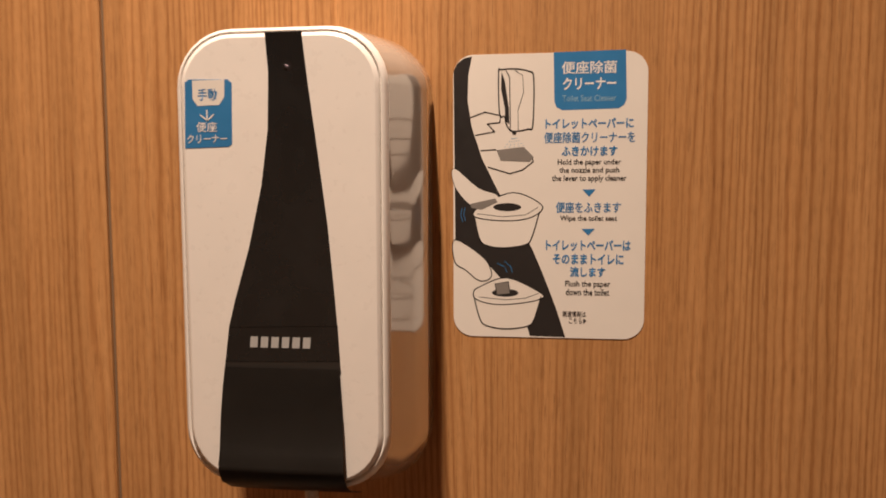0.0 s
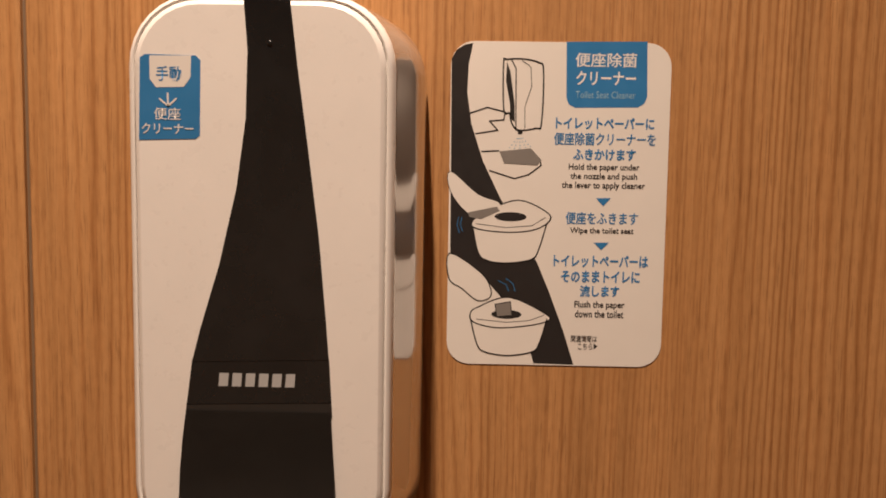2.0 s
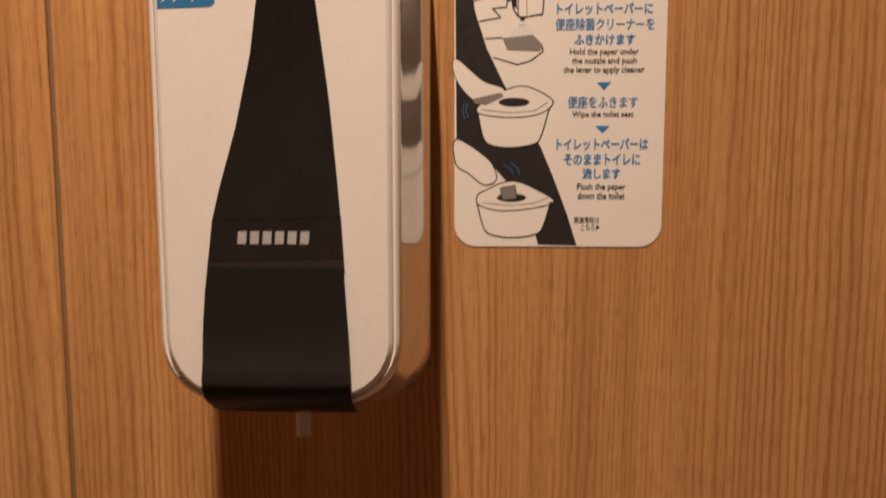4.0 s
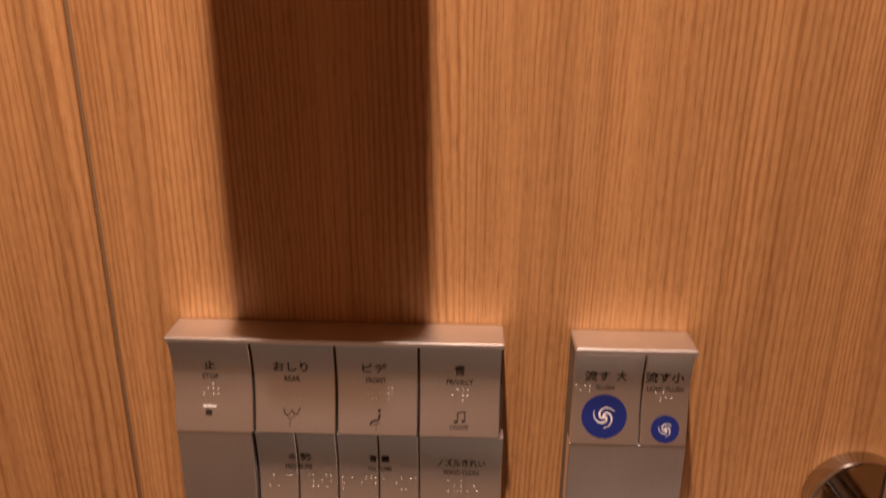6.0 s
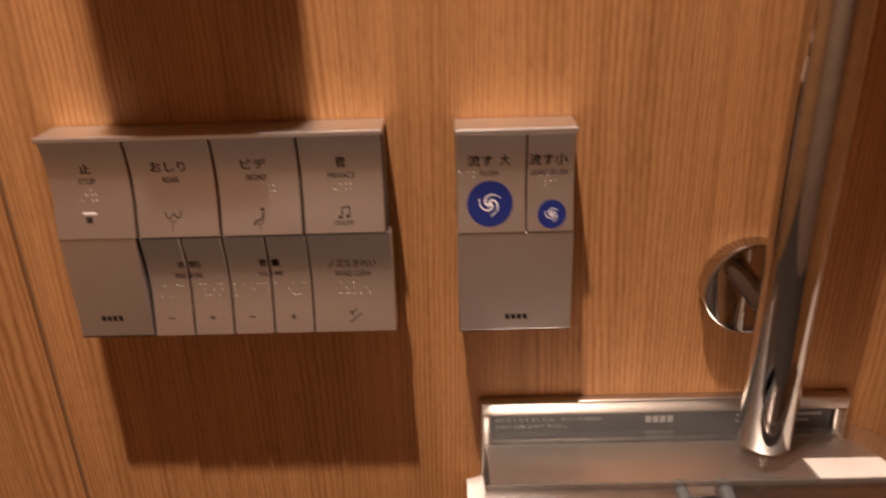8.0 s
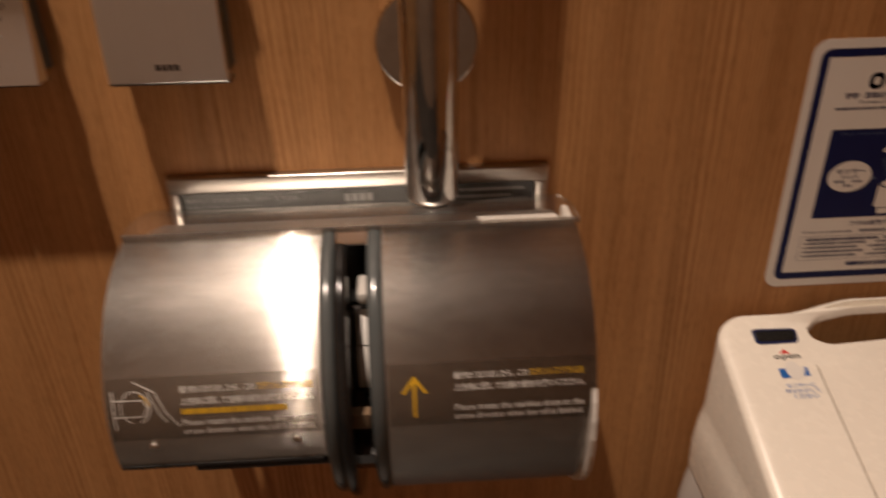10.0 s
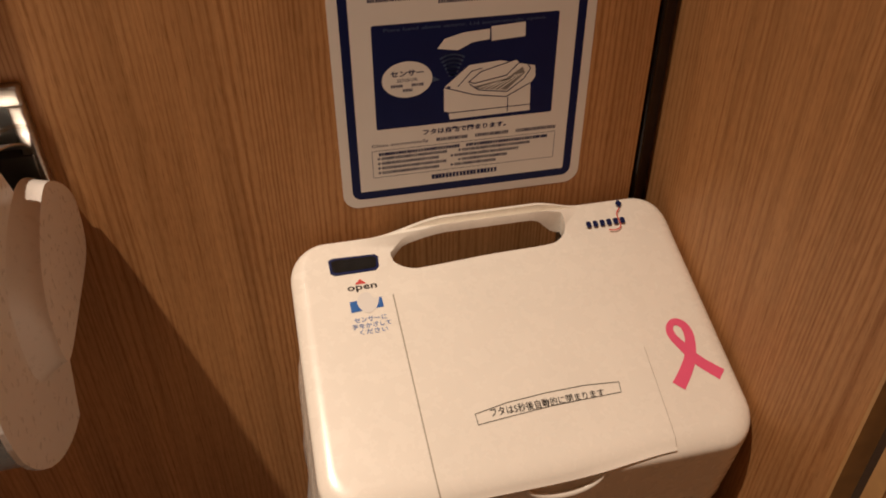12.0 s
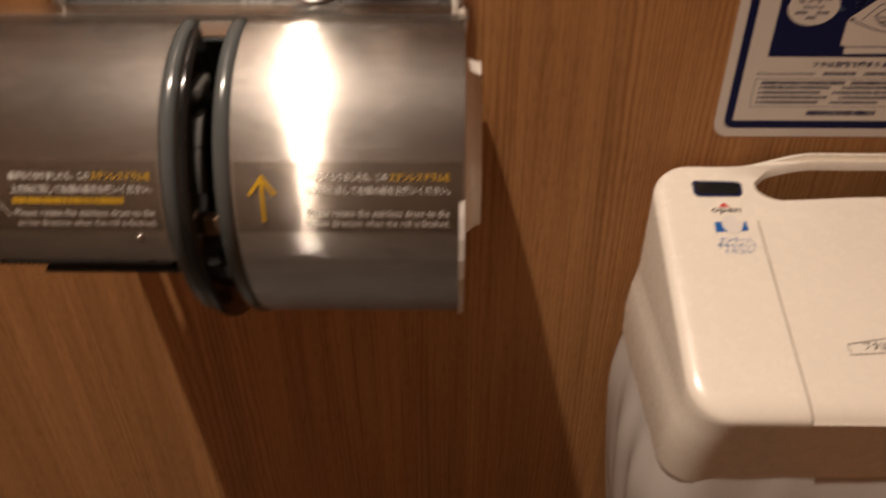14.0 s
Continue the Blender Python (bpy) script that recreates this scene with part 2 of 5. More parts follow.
I_NAVY = plain("ink_navy", (0.005, 0.011, 0.072), 0.42, spec=0.22)
I_SLATE = plain("ink_faded_navy", (0.085, 0.088, 0.130), 0.45)
I_DUSK = plain("ink_dusky_blue", (0.050, 0.085, 0.165), 0.45)
I_ROYAL = plain("ink_royal", (0.008, 0.020, 0.15), 0.35)
I_SILVER = plain("ink_silver", (0.46, 0.47, 0.47), 0.45)
I_COBALT = plain("ink_cobalt", (0.012, 0.12, 0.44), 0.42)
I_WHITE = plain("ink_white", (0.78, 0.76, 0.73), 0.45)
I_GRAY = plain("ink_gray", (0.22, 0.205, 0.19), 0.5)
I_PINK = plain("ink_pink", (0.86, 0.115, 0.24), 0.45)
I_RED = plain("ink_red", (0.62, 0.05, 0.04), 0.45)
I_YELLOW = plain("ink_yellow", (0.70, 0.42, 0.02), 0.45)
I_BROWN = plain("ink_brown", (0.022, 0.016, 0.014), 0.7, spec=0.2)

# ---------------------------------------------------------------- building helpers


def thing(name, place, label, category, group="", kind=""):
    ob = new(name)
    ob.empty_display_size = 0.02
    ob.location = place
    return tagged(ob, label, category, group, kind)


def part(name, bm, mat, parent, label="", smooth=False):
    me = bpy.data.meshes.new(name)
    bmesh.ops.recalc_face_normals(bm, faces=bm.faces)
    bm.to_mesh(me)
    bm.free()
    me.materials.append(mat)
    if smooth:
        me.set_sharp_from_angle(angle=radians(38))
        me.polygons.foreach_set("use_smooth", [len(f.vertices) < 12 for f in me.polygons])
    ob = new(name, me)
    ob.parent = parent
    if label:
        ob["label"] = label
    return ob


def box(bm, x0, x1, y0, y1, z0, z1, r=0.0, seg=2):
    got = bmesh.ops.create_cube(bm, size=1)["verts"]
    for v in got:
        v.co = Vector(((x0 + x1) / 2 + v.co.x * (x1 - x0), (y0 + y1) / 2 + v.co.y * (y1 - y0), (z0 + z1) / 2 + v.co.z * (z1 - z0)))
    if r:
        edges = {e for v in got for e in v.link_edges}
        bmesh.ops.bevel(bm, geom=list(edges), offset=r, segments=seg, profile=0.5, affect="EDGES")
    return bm


def boxed(*a, **k):
    return box(bmesh.new(), *a, **k)


def rounded(w, h, r, n=6, cx=0.0, cy=0.0):
    """The outline of a rectangle with rounded corners."""
    pts = []
    for sx, sy, a0 in ((1, 1, 0), (-1, 1, 90), (-1, -1, 180), (1, -1, 270)):
        for i in range(n + 1):
            a = radians(a0 + 90 * i / n)
            pts.append((cx + sx * (w / 2 - r) + r * math.cos(a), cy + sy * (h / 2 - r) + r * math.sin(a)))
    return pts


def oval(cx, cy, rx, ry, n=28, a0=0, a1=360):
    return [(cx + rx * math.cos(radians(a0 + (a1 - a0) * i / n)), cy + ry * math.sin(radians(a0 + (a1 - a0) * i / n))) for i in range(n + (a1 - a0 < 360))]


def loft(sections, cap=True):
    """Skins a list of point rings of equal length."""
    bm = bmesh.new()
    rings = [[bm.verts.new(p) for p in s] for s in sections]
    n = len(rings[0])
    for a, b in zip(rings, rings[1:]):
        for i in range(n):
            bm.faces.new((a[i], a[(i + 1) % n], b[(i + 1) % n], b[i]))
    if cap:
        bm.faces.new(rings[0])
        bm.faces.new(rings[-1])
    return bm


def prism(pts, place, d0, d1, r=0.0, seg=2):
    """A flat outline given thickness; place(u, v, w) sets it in space."""
    bm = loft([[place(u, v, d) for u, v in pts] for d in (d0, d1)])
    if r:
        n = len(pts)
        last = list(bm.verts)[n:]
        es = [e for e in bm.edges if e.verts[0] in last and e.verts[1] in last]
        bmesh.ops.bevel(bm, geom=es, offset=r, segments=seg, profile=0.5, affect="EDGES")
    return bm


def cut(pts, step):
    """Splits long sides of an outline."""
    out = []
    for (a, b), (c, d) in zip(pts, pts[1:] + pts[:1]):
        k = max(1, int(math.hypot(c - a, d - b) / step))
        out += [(a + (c - a) * i / k, b + (d - b) * i / k) for i in range(k)]
    return out


def ink(name, shapes, mat, parent, place, lift, label=""):
    """Printed shapes, in millimetres, laid on a surface."""
    bm = bmesh.new()
    for pts in shapes:
        bm.faces.new([bm.verts.new(place(u / 1000, v / 1000, lift)) for u, v in pts])
    ob = part(name, bm, mat, parent, label)
    return tagged(ob, kind="stuff") if len(shapes) > 1 else ob


def stroke(pts, width, closed=False):
    """Quads along a line, in millimetres."""
    quads = []
    n = len(pts)
    for i in range(n if closed else n - 1):
        (a, b), (c, d) = pts[i], pts[(i + 1) % n]
        k = math.hypot(c - a, d - b) or 1
        dx, dy = (c - a) / k * width / 2, (d - b) / k * width / 2
        a, b, c, d = a - dx * 0.8, b - dy * 0.8, c + dx * 0.8, d + dy * 0.8
        quads.append([(a - dy, b + dx), (c - dy, d + dx), (c + dy, d - dx), (a + dy, b - dx)])
    return quads


def strip(pts, width, n=6):
    """One smooth band of quads along a curve through the points, in millimetres."""
    fine = []
    for i in range(len(pts) - 1):
        p0, p1, p2, p3 = pts[max(i - 1, 0)], pts[i], pts[i + 1], pts[min(i + 2, len(pts) - 1)]
        for k in range(n):
            f = k / n
            fine.append(tuple(0.5 * (2 * b + (c - a) * f + (2 * a - 5 * b + 4 * c - d) * f * f + (3 * b - a - 3 * c + d) * f ** 3) for a, b, c, d in zip(p0, p1, p2, p3)))
    fine.append(pts[-1])
    sides = []
    for i, (x, y) in enumerate(fine):
        (a, b), (c, d) = fine[max(i - 1, 0)], fine[min(i + 1, len(fine) - 1)]
        k = math.hypot(c - a, d - b) or 1
        wide = width(i / (len(fine) - 1)) if callable(width) else width
        dx, dy = (c - a) / k * wide / 2, (d - b) / k * wide / 2
        sides.append(((x - dy, y + dx), (x + dy, y - dx)))
    return [[p[0], q[0], q[1], p[1]] for p, q in zip(sides, sides[1:])]


def smooth(pts, closed=True, n=5):
    """A rounder outline through the given corners."""
    m = len(pts)
    out = []
    for i in range(m if closed else m - 1):
        q = [pts[(i + k) % m] if closed else pts[min(max(i + k, 0), m - 1)] for k in (-1, 0, 1, 2)]
        for k in range(n):
            f = k / n
            out.append(tuple(0.5 * (2 * b + (c - a) * f + (2 * a - 5 * b + 4 * c - d) * f * f + (3 * b - a - 3 * c + d) * f ** 3) for a, b, c, d in zip(*q)))
    return out if closed else out + [pts[-1]]


def bar(p, q):
    """A rectangle between two corners."""
    return [(p[0], p[1]), (q[0], p[1]), (q[0], q[1]), (p[0], q[1])]


def bars(p, q, counts):
    """A line of unreadable small print: short bars between two corners."""
    rnd = random.Random(int(abs(p[0] * 31 + p[1] * 17)))
    out, x, end = [], min(p[0], q[0]), max(p[0], q[0])
    step = (end - x) / (counts * 1.7)
    while x < end - 0.2 * step:
        w = step * rnd.uniform(0.66, 0.94)
        out.append(bar((x, p[1]), (min(x + w, end), q[1])))
        x += step
    return out


def text(name, words, p, q, mat, parent, place, lift, bold=0.0, label=""):
    """Words that fill the rectangle between two corners, in millimetres."""
    heavy = "便" in words and bold > 0.01
    bold = min(bold, 0.004) if "便" in words else bold
    best = None
    for weight in (bold, 0.004, 0.0):
        cu = bpy.data.curves.new(name, "FONT")
        cu.body, cu.offset, cu.resolution_u = words, weight, 2
        ob = new(name, cu)
        me = bpy.data.meshes.new_from_object(ob.evaluated_get(bpy.context.evaluated_depsgraph_get()))
        bpy.data.objects.remove(ob)
        area = sum(f.area for f in me.polygons)
        if best is None or area > best[0]:
            best = (area, me)
    me = best[1]
    co = np.empty(len(me.vertices) * 3)
    me.vertices.foreach_get("co", co)
    co = co.reshape(-1, 3)
    lo, hi = co.min(0), co.max(0)
    x0, x1, y0, y1 = min(p[0], q[0]), max(p[0], q[0]), min(p[1], q[1]), max(p[1], q[1])
    spots = []
    for c in co:
        u = x0 + (c[0] - lo[0]) / (hi[0] - lo[0]) * (x1 - x0)
        w = y0 + (c[1] - lo[1]) / max(hi[1] - lo[1], 1e-6) * (y1 - y0)
        spots.append((u, w))
    if heavy:
        # thicker strokes: three prints side by side, each a hair above the last
        faces = [tuple(f.vertices) for f in me.polygons]
        n, verts, all_faces = len(spots), [], []
        for k, shift in enumerate((-0.10, 0.10, 0.0)):
            verts += [place((u + shift) / 1000, (w + shift * 0.5) / 1000, lift + 0.00006 * k) for u, w in spots]
            all_faces += [tuple(q + k * n for q in f) for f in faces]
        me = bpy.data.meshes.new(name)
        me.from_pydata(verts, [], all_faces)
    else:
        for v, (u, w) in zip(me.vertices, spots):
            v.co = place(u / 1000, w / 1000, lift)
    me.materials.clear()
    me.materials.append(mat)
    ob = new(name, me)
    ob.parent = parent
    if label:
        ob["label"] = label
    return ob


def on_wall(u, v, w):
    return Vector((u, -w, v))


def on_sheet(u, v, w):
    """Print on a thin sheet that lies on the wall."""
    return Vector((u, -0.0003 - (w - 0.0004) * 0.15, v))


# ---------------------------------------------------------------- the cubicle


def setting(name, bm, mat, label):
    ob = part(name, bm, mat, None)
    return tagged(ob, label, "wall" if "wall" in name else name.split("_")[0], kind="structure")


X0, X1, Y0, Z1, EAST = -1.05, 0.8905, -1.35, 2.80, 0.914
north = setting("wall_north", boxed(X0 - 0.1, EAST + 0.12, 0.018, 0.10, 0, Z1), GROOVE, "backing wall behind oak veneer panels")
part("panel", boxed(X0, -0.1735, 0, 0.018, 0, Z1, r=0.0008, seg=1), WOOD, north, "oak veneer wall panel with upright grain")
part("panel", boxed(-0.1705, X1, 0, 0.018, 0, Z1, r=0.0008, seg=1), WOOD, north, "oak veneer wall panel with upright grain")
part("seam_strip", boxed(-0.1736, -0.1704, 0.0032, 0.018, 0, Z1), SEAM, north, "shallow brown joint between panels")
part("gasket", boxed(0.8945, 0.8995, 0.004, 0.018, 0, Z1, r=0.0026, seg=4), GASKET, north, "black rubber gasket strip", True)
east = setting("wall_east", boxed(EAST + 0.016, EAST + 0.12, Y0, 0.018, 0, Z1), GROOVE, "backing wall behind oak veneer panels")
part("panel", boxed(EAST, EAST + 0.016, -0.266, 0.018, 0, Z1, r=0.0008, seg=1), WOOD_SIDE, east, "oak veneer side panel with upright grain")
part("edge_band", boxed(EAST - 0.001, EAST + 0.016, -0.2685, -0.266, 0, Z1), WOOD_EDGE, east, "lighter oak edge band")
part("edge_band", boxed(EAST - 0.001, EAST + 0.016, -0.2975, -0.286, 0, Z1), WOOD_EDGE, east, "lighter oak edge band")
part("panel", boxed(EAST, EAST + 0.016, Y0, -0.2975, 0, Z1, r=0.0008, seg=1), WOOD_SIDE, east, "oak veneer side panel with upright grain")
# unseen surfaces added to close the cubicle; their tones steer the bounce light
setting("wall_west", boxed(X0 - 0.1, X0, Y0, 0.0, 0, Z1), PARTITION, "unseen closing cubicle wall, plain oak tone set for bounce light")
setting("wall_south", boxed(X0 - 0.1, EAST + 0.12, Y0 - 0.1, Y0, 0, Z1), WALLPAINT, "unseen closing cubicle wall, plain taupe tone set for bounce light")
setting("floor", boxed(X0 - 0.1, EAST + 0.12, Y0 - 0.1, 0.1, -0.08, 0), FLOOR, "unseen floor, dark gray tone set for low bounce light")
setting("ceiling", boxed(X0 - 0.1, EAST + 0.12, Y0 - 0.1, 0.1, Z1, Z1 + 0.1), CEIL, "plain white ceiling")
# ---------------------------------------------------------------- seat cleaner dispenser


def dispenser():
    t = thing("soap_dispenser", (-0.0185, 0, 1.372), "white plastic cleaner dispenser with black lever, screwed to oak panel", "dispenser")

    def ring(w, z0, z1, r, y, cx=0.0):
        return [(u, y, v) for u, v in rounded(w, z1 - z0, r, 8, cx, (z0 + z1) / 2)]

    body = [ring(0.116, -0.1350, 0.1225, 0.026, -0.0005, 0.004), ring(0.120, -0.1372, 0.1245, 0.029, -0.004, 0.004), ring(0.121, -0.1372, 0.1245, 0.030, -0.030, 0.0035),
            ring(0.1175, -0.128, 0.1225, 0.030, -0.062, 0.0005), ring(0.1120, -0.1202, 0.1204, 0.030, -0.087, -0.001), ring(0.1112, -0.1192, 0.1196, 0.030, -0.0920, -0.001), ring(0.1098, -0.1182, 0.1189, 0.0295, -0.0948, -0.001), ring(0.1080, -0.1173, 0.1181, 0.029, -0.0962, -0.001), ring(0.1060, -0.1163, 0.1172, 0.028, -0.0966, -0.001), ring(0.1046, -0.1155, 0.1164, 0.0274, -0.0962, -0.001), ring(0.1042, -0.1153, 0.1162, 0.0272, -0.0955, -0.001)]
    # housing takes the darkened white, so its sides look shaded
    part("body", loft(body[:6]), WHITE_GLOSS_SHADED, t, "glossy white housing, colour darkened for its shaded sides", True)
    part("rim", loft(body[5:]), WHITE, t, "raised white rim round the cover", True)
    cover = [ring(0.1040, -0.1152, 0.1161, 0.0270, -0.0950, -0.001), ring(0.1038, -0.1151, 0.1160, 0.0269, -0.0964, -0.001), ring(0.1020, -0.1142, 0.1151, 0.0263, -0.0974, -0.001), ring(0.0995, -0.1130, 0.1139, 0.0252, -0.098, -0.001)]
    part("front_cover", loft(cover), WHITE, t, "satin white front cover", True)

    left = [(-7.3, 116.3), (-5.7, 95.9), (-6.6, 67.8), (-10.6, 39.3), (-18.0, 7.5), (-26.0, -19.0), (-30.0, -33.9)]
    right = [(28.0, -32.1), (26.7, -15.3), (23.7, 19.3), (19.1, 56.2), (14.7, 89.9), (11.7, 116.3)]
    stripe = [(u / 1000, v / 1000) for u, v in left + right]
    part("stripe", prism(stripe, on_wall, 0.097, 0.0984, 0.0003), BLACK_GLOSS, t, "black tapering stripe")
    plate = [(u / 1000, v / 1000) for u, v in [(-29.9, -33.3), (-32.4, -52.2), (29.2, -50.5), (28.1, -31.5)]]
    part("badge_plate", prism(plate, on_wall, 0.096, 0.0983, 0.0003), BLACK_GLOSS, t, "sunken black badge strip")
    # the maker's badge, drawn as plain slanted bars
    a, b = (-18.6, -38.2), (15.2, -43.9)
    w = (b[0] - a[0]) / 6
    letters = [[(a[0] + i * w, b[1]), (a[0] + i * w + w * 0.70, b[1]), (a[0] + i * w + w * 0.78, a[1]), (a[0] + i * w + w * 0.08, a[1])] for i in range(6)]
    ink("badge", letters, I_SILVER, t, on_wall, 0.0984, "silver-white maker's badge")
    # lever: a curved black shell that turns under the housing
    prof = [(0.0990, -0.0545), (0.0996, -0.066), (0.1002, -0.080), (0.1014, -0.090), (0.1036, -0.0985), (0.1058, -0.1042), (0.1052, -0.1090), (0.1015, -0.1150), (0.090, -0.1225), (0.077, -0.1278), (0.066, -0.1316)]
    edge = [(-0.0324, 0.0291), (-0.0337, 0.0298), (-0.0348, 0.0308), (-0.0349, 0.0312), (-0.0345, 0.0317), (-0.0344, 0.0322)]
    edge += [(-0.0345, 0.0324), (-0.0345, 0.0326), (-0.0340, 0.0326), (-0.0335, 0.0326), (-0.0330, 0.0326)]
    bm = bmesh.new()
    rows = []
    for (d, z), (xl, xr) in zip(prof, edge):
        rows.append([bm.verts.new((xl + (xr - xl) * i / 8, -d - 0.0006 * math.sin(math.pi * i / 8), z)) for i in range(9)])
    for r0, r1 in zip(rows, rows[1:]):
        for i in range(8):
            bm.faces.new((r0[i], r0[i + 1], r1[i + 1], r1[i]))
    bmesh.ops.solidify(bm, geom=bm.faces[:], thickness=0.003)
    part("lever", bm, BLACK, t, "black push lever", True)
    part("hinge_line", prism([(u / 1000, v / 1000) for u, v in ((-32.3, -51.3), (29.1, -49.4), (29.6, -57.0), (-33.0, -58.0))], on_wall, 0.0955, 0.0982), BLACK, t)
    bm = bmesh.new()
    bmesh.ops.create_cone(bm, cap_ends=True, segments=16, radius1=0.0037, radius2=0.0044, depth=0.028, matrix=Matrix.Translation((0.001, -0.060, -0.1315)))
    part("nozzle", bm, FROST, t, "milky translucent spray nozzle", True)
    bm = bmesh.new()
    bmesh.ops.create_uvsphere(bm, u_segments=10, v_segments=6, radius=0.0014, matrix=Matrix.Translation((0.0035, -0.0982, 0.0985)) @ Matrix.Diagonal((1, 0.4, 1, 1)))
    part("level_window", bm, BLACK_GLOSS, t, "small round indicator", True)

    # blue label on the cover
    label = part("label", prism([(u / 1000, v / 1000) for u, v in [(-50.1, 92.3), (-47.9, 93.7), (-27.1, 93.3), (-25.1, 91.5), (-25.6, 60.9), (-27.5, 59.5), (-50.9, 58.8)]], on_wall, 0.0978, 0.0981), I_BLUE, t, "blue instruction label")
    ink("tab", [[(-46.1, 93.1), (-28.9, 93.3), (-29.2, 84.6), (-32.0, 80.6), (-43.5, 80.3), (-46.1, 83.7)]], STICKER, label, on_wall, 0.09815)
    text("lettering", "手動", (-43.4, 82.8), (-33.0, 88.9), I_BLUE, label, on_wall, 0.0982, 0.01)
    a = (-38.7, 77.9)
    ink("arrow", stroke([a, (-38.6, 72.8)], 0.7) + stroke([(-42.1, 75.7), (-38.6, 72.8), (-35.2, 75.8)], 0.7), I_WHITE, label, on_wall, 0.0982)
    text("lettering", "便座", (-44.5, 67.1), (-33.5, 72.1), I_WHITE, label, on_wall, 0.0982, 0.008)
    text("lettering", "クリーナー", (-49.6, 61.4), (-28.2, 65.8), I_WHITE, label, on_wall, 0.0982, 0.008)


dispenser()

# ---------------------------------------------------------------- instruction sticker


def toilet(seat, hole, bowl, line, parent):
    seat, bowl = smooth(seat), smooth(bowl, False)
    ink("drawing", [bowl], STICKER, parent, on_sheet, 0.0010)
    ink("drawing", [seat], STICKER, parent, on_sheet, 0.0011)
    ink("drawing", stroke(seat, 0.7, True) + stroke(bowl, 0.7, False) + stroke(line, 0.4), I_BLACK, parent, on_sheet, 0.0012)
    ink("drawing", [oval(*hole)], I_BLACK, parent, on_sheet, 0.0012)


def instruction_sticker():
    t = thing("instruction_sticker", (0.1163, 0, 1.404), "white instruction sticker in blue and black print on oak panel", "sticker")
    out = rounded(0.1168, 0.1738, 0.0125, 8)
    part("sheet", prism(out, on_wall, -0.0004, 0.0003), STICKER, t)
    band = [(-58.1, 77.6), (-55.5, 82.2), (-51.6, 84.9), (-46.8, 85.8), (-49.0, 74.8), (-49.5, 59.8), (-47.0, 43.3), (-40.5, 23.7), (-30.8, 4.0), (-17.9, -17.3), (-9.9, -31.0), (-3.2, -46.5), (5.2, -68.2), (11.1, -86.4), (-10.7, -86.0), (-14.9, -71.8), (-24.7, -54.8), (-35.8, -42.5), (-45.3, -34.3), (-57.2, -26.8)]
    ink("drawing", [band], I_BLACK, t, on_sheet, 0.0006)
    # plain sleeve shapes
    sleeves = [[(-57.8, 17.9), (-43.1, 5.9), (-32.0, 1.8), (-31.3, -1.8), (-39.2, -5.1), (-48.4, -4.0), (-57.6, 7.5)], [(-57.5, -26.2), (-40.3, -36.7), (-34.8, -45.6), (-35.9, -50.6), (-42.4, -51.7), (-50.6, -45.3), (-57.6, -40.2)]]
    sleeves = [smooth(q, True, 4) for q in sleeves]
    ink("drawing", sleeves, STICKER, t, on_sheet, 0.0008)
    lines = stroke([(-47.8, 49.0), (-38.7, 52.2), (-29.2, 49.9), (-29.7, 45.7), (-37.3, 45.0), (-32.9, 40.2), (-44.5, 38.2)], 0.7)
    lines += stroke([(-41.2, 28.8), (-32.1, 29.3)], 0.7) + stroke([(-10.0, 24.9), (-9.3, 21.8), (-15.8, 16.8), (-23.4, 14.6), (-36.7, 18.6)], 0.7)
    lines += stroke(sleeves[1], 0.6, True) + stroke(sleeves[0], 0.6, True)
    case = [(-30.5, 75.7), (-28.7, 77.5), (-20.6, 77.9), (-12.1, 76.2), (-9.2, 71.8), (-9.6, 44.2), (-12.6, 41.5), (-22.0, 40.4), (-25.7, 44.6), (-26.8, 49.4), (-29.9, 51.1)]
    lines += stroke(smooth(case, True, 4), 0.8, True) + stroke([(-26.0, 76.9), (-23.8, 72.8), (-23.2, 40.4)], 0.6) + stroke([(-20.6, 77.0), (-15.9, 73.8), (-15.3, 63.4), (-18.7, 52.8), (-18.4, 41.1)], 0.35)
    ink("drawing", lines, I_BLACK, t, on_sheet, 0.0010)
    ink("drawing", [[(-28.7, 76.3), (-26.7, 70.7), (-24.2, 54.2), (-23.9, 44.6), (-26.4, 46.7), (-26.6, 54.2), (-29.0, 66.1)], [(-22.3, 40.1), (-19.5, 40.1), (-19.8, 38.3), (-21.9, 38.3)]], I_BLACK, t, on_sheet, 0.0010)
    ink("drawing", [[(-31.7, 29.0), (-15.0, 30.8), (-9.0, 24.6), (-11.4, 21.8), (-29.1, 22.7)], [(-47.8, -4.0), (-32.5, -0.6), (-30.9, -3.0), (-41.0, -7.6), (-47.2, -6.4)]], I_GRAY, t, on_sheet, 0.0011)
    for k in range(5):
        ends = [(-26.6, 30.6), (-23.8, 30.4), (-20.8, 30.4), (-17.8, 30.8), (-15.0, 31.4)]
        a, b = (-21.0, 37.7), ends[k]
        for f in (0.25, 0.5, 0.75, 0.95):
            c = (a[0] + (b[0] - a[0]) * f, a[1] + (b[1] - a[1]) * f)
            ink("drawing", [oval(c[0], c[1], 0.32, 0.32, 8)], I_PALE, t, on_sheet, 0.0009)
    a = (-25.0, -6.0)
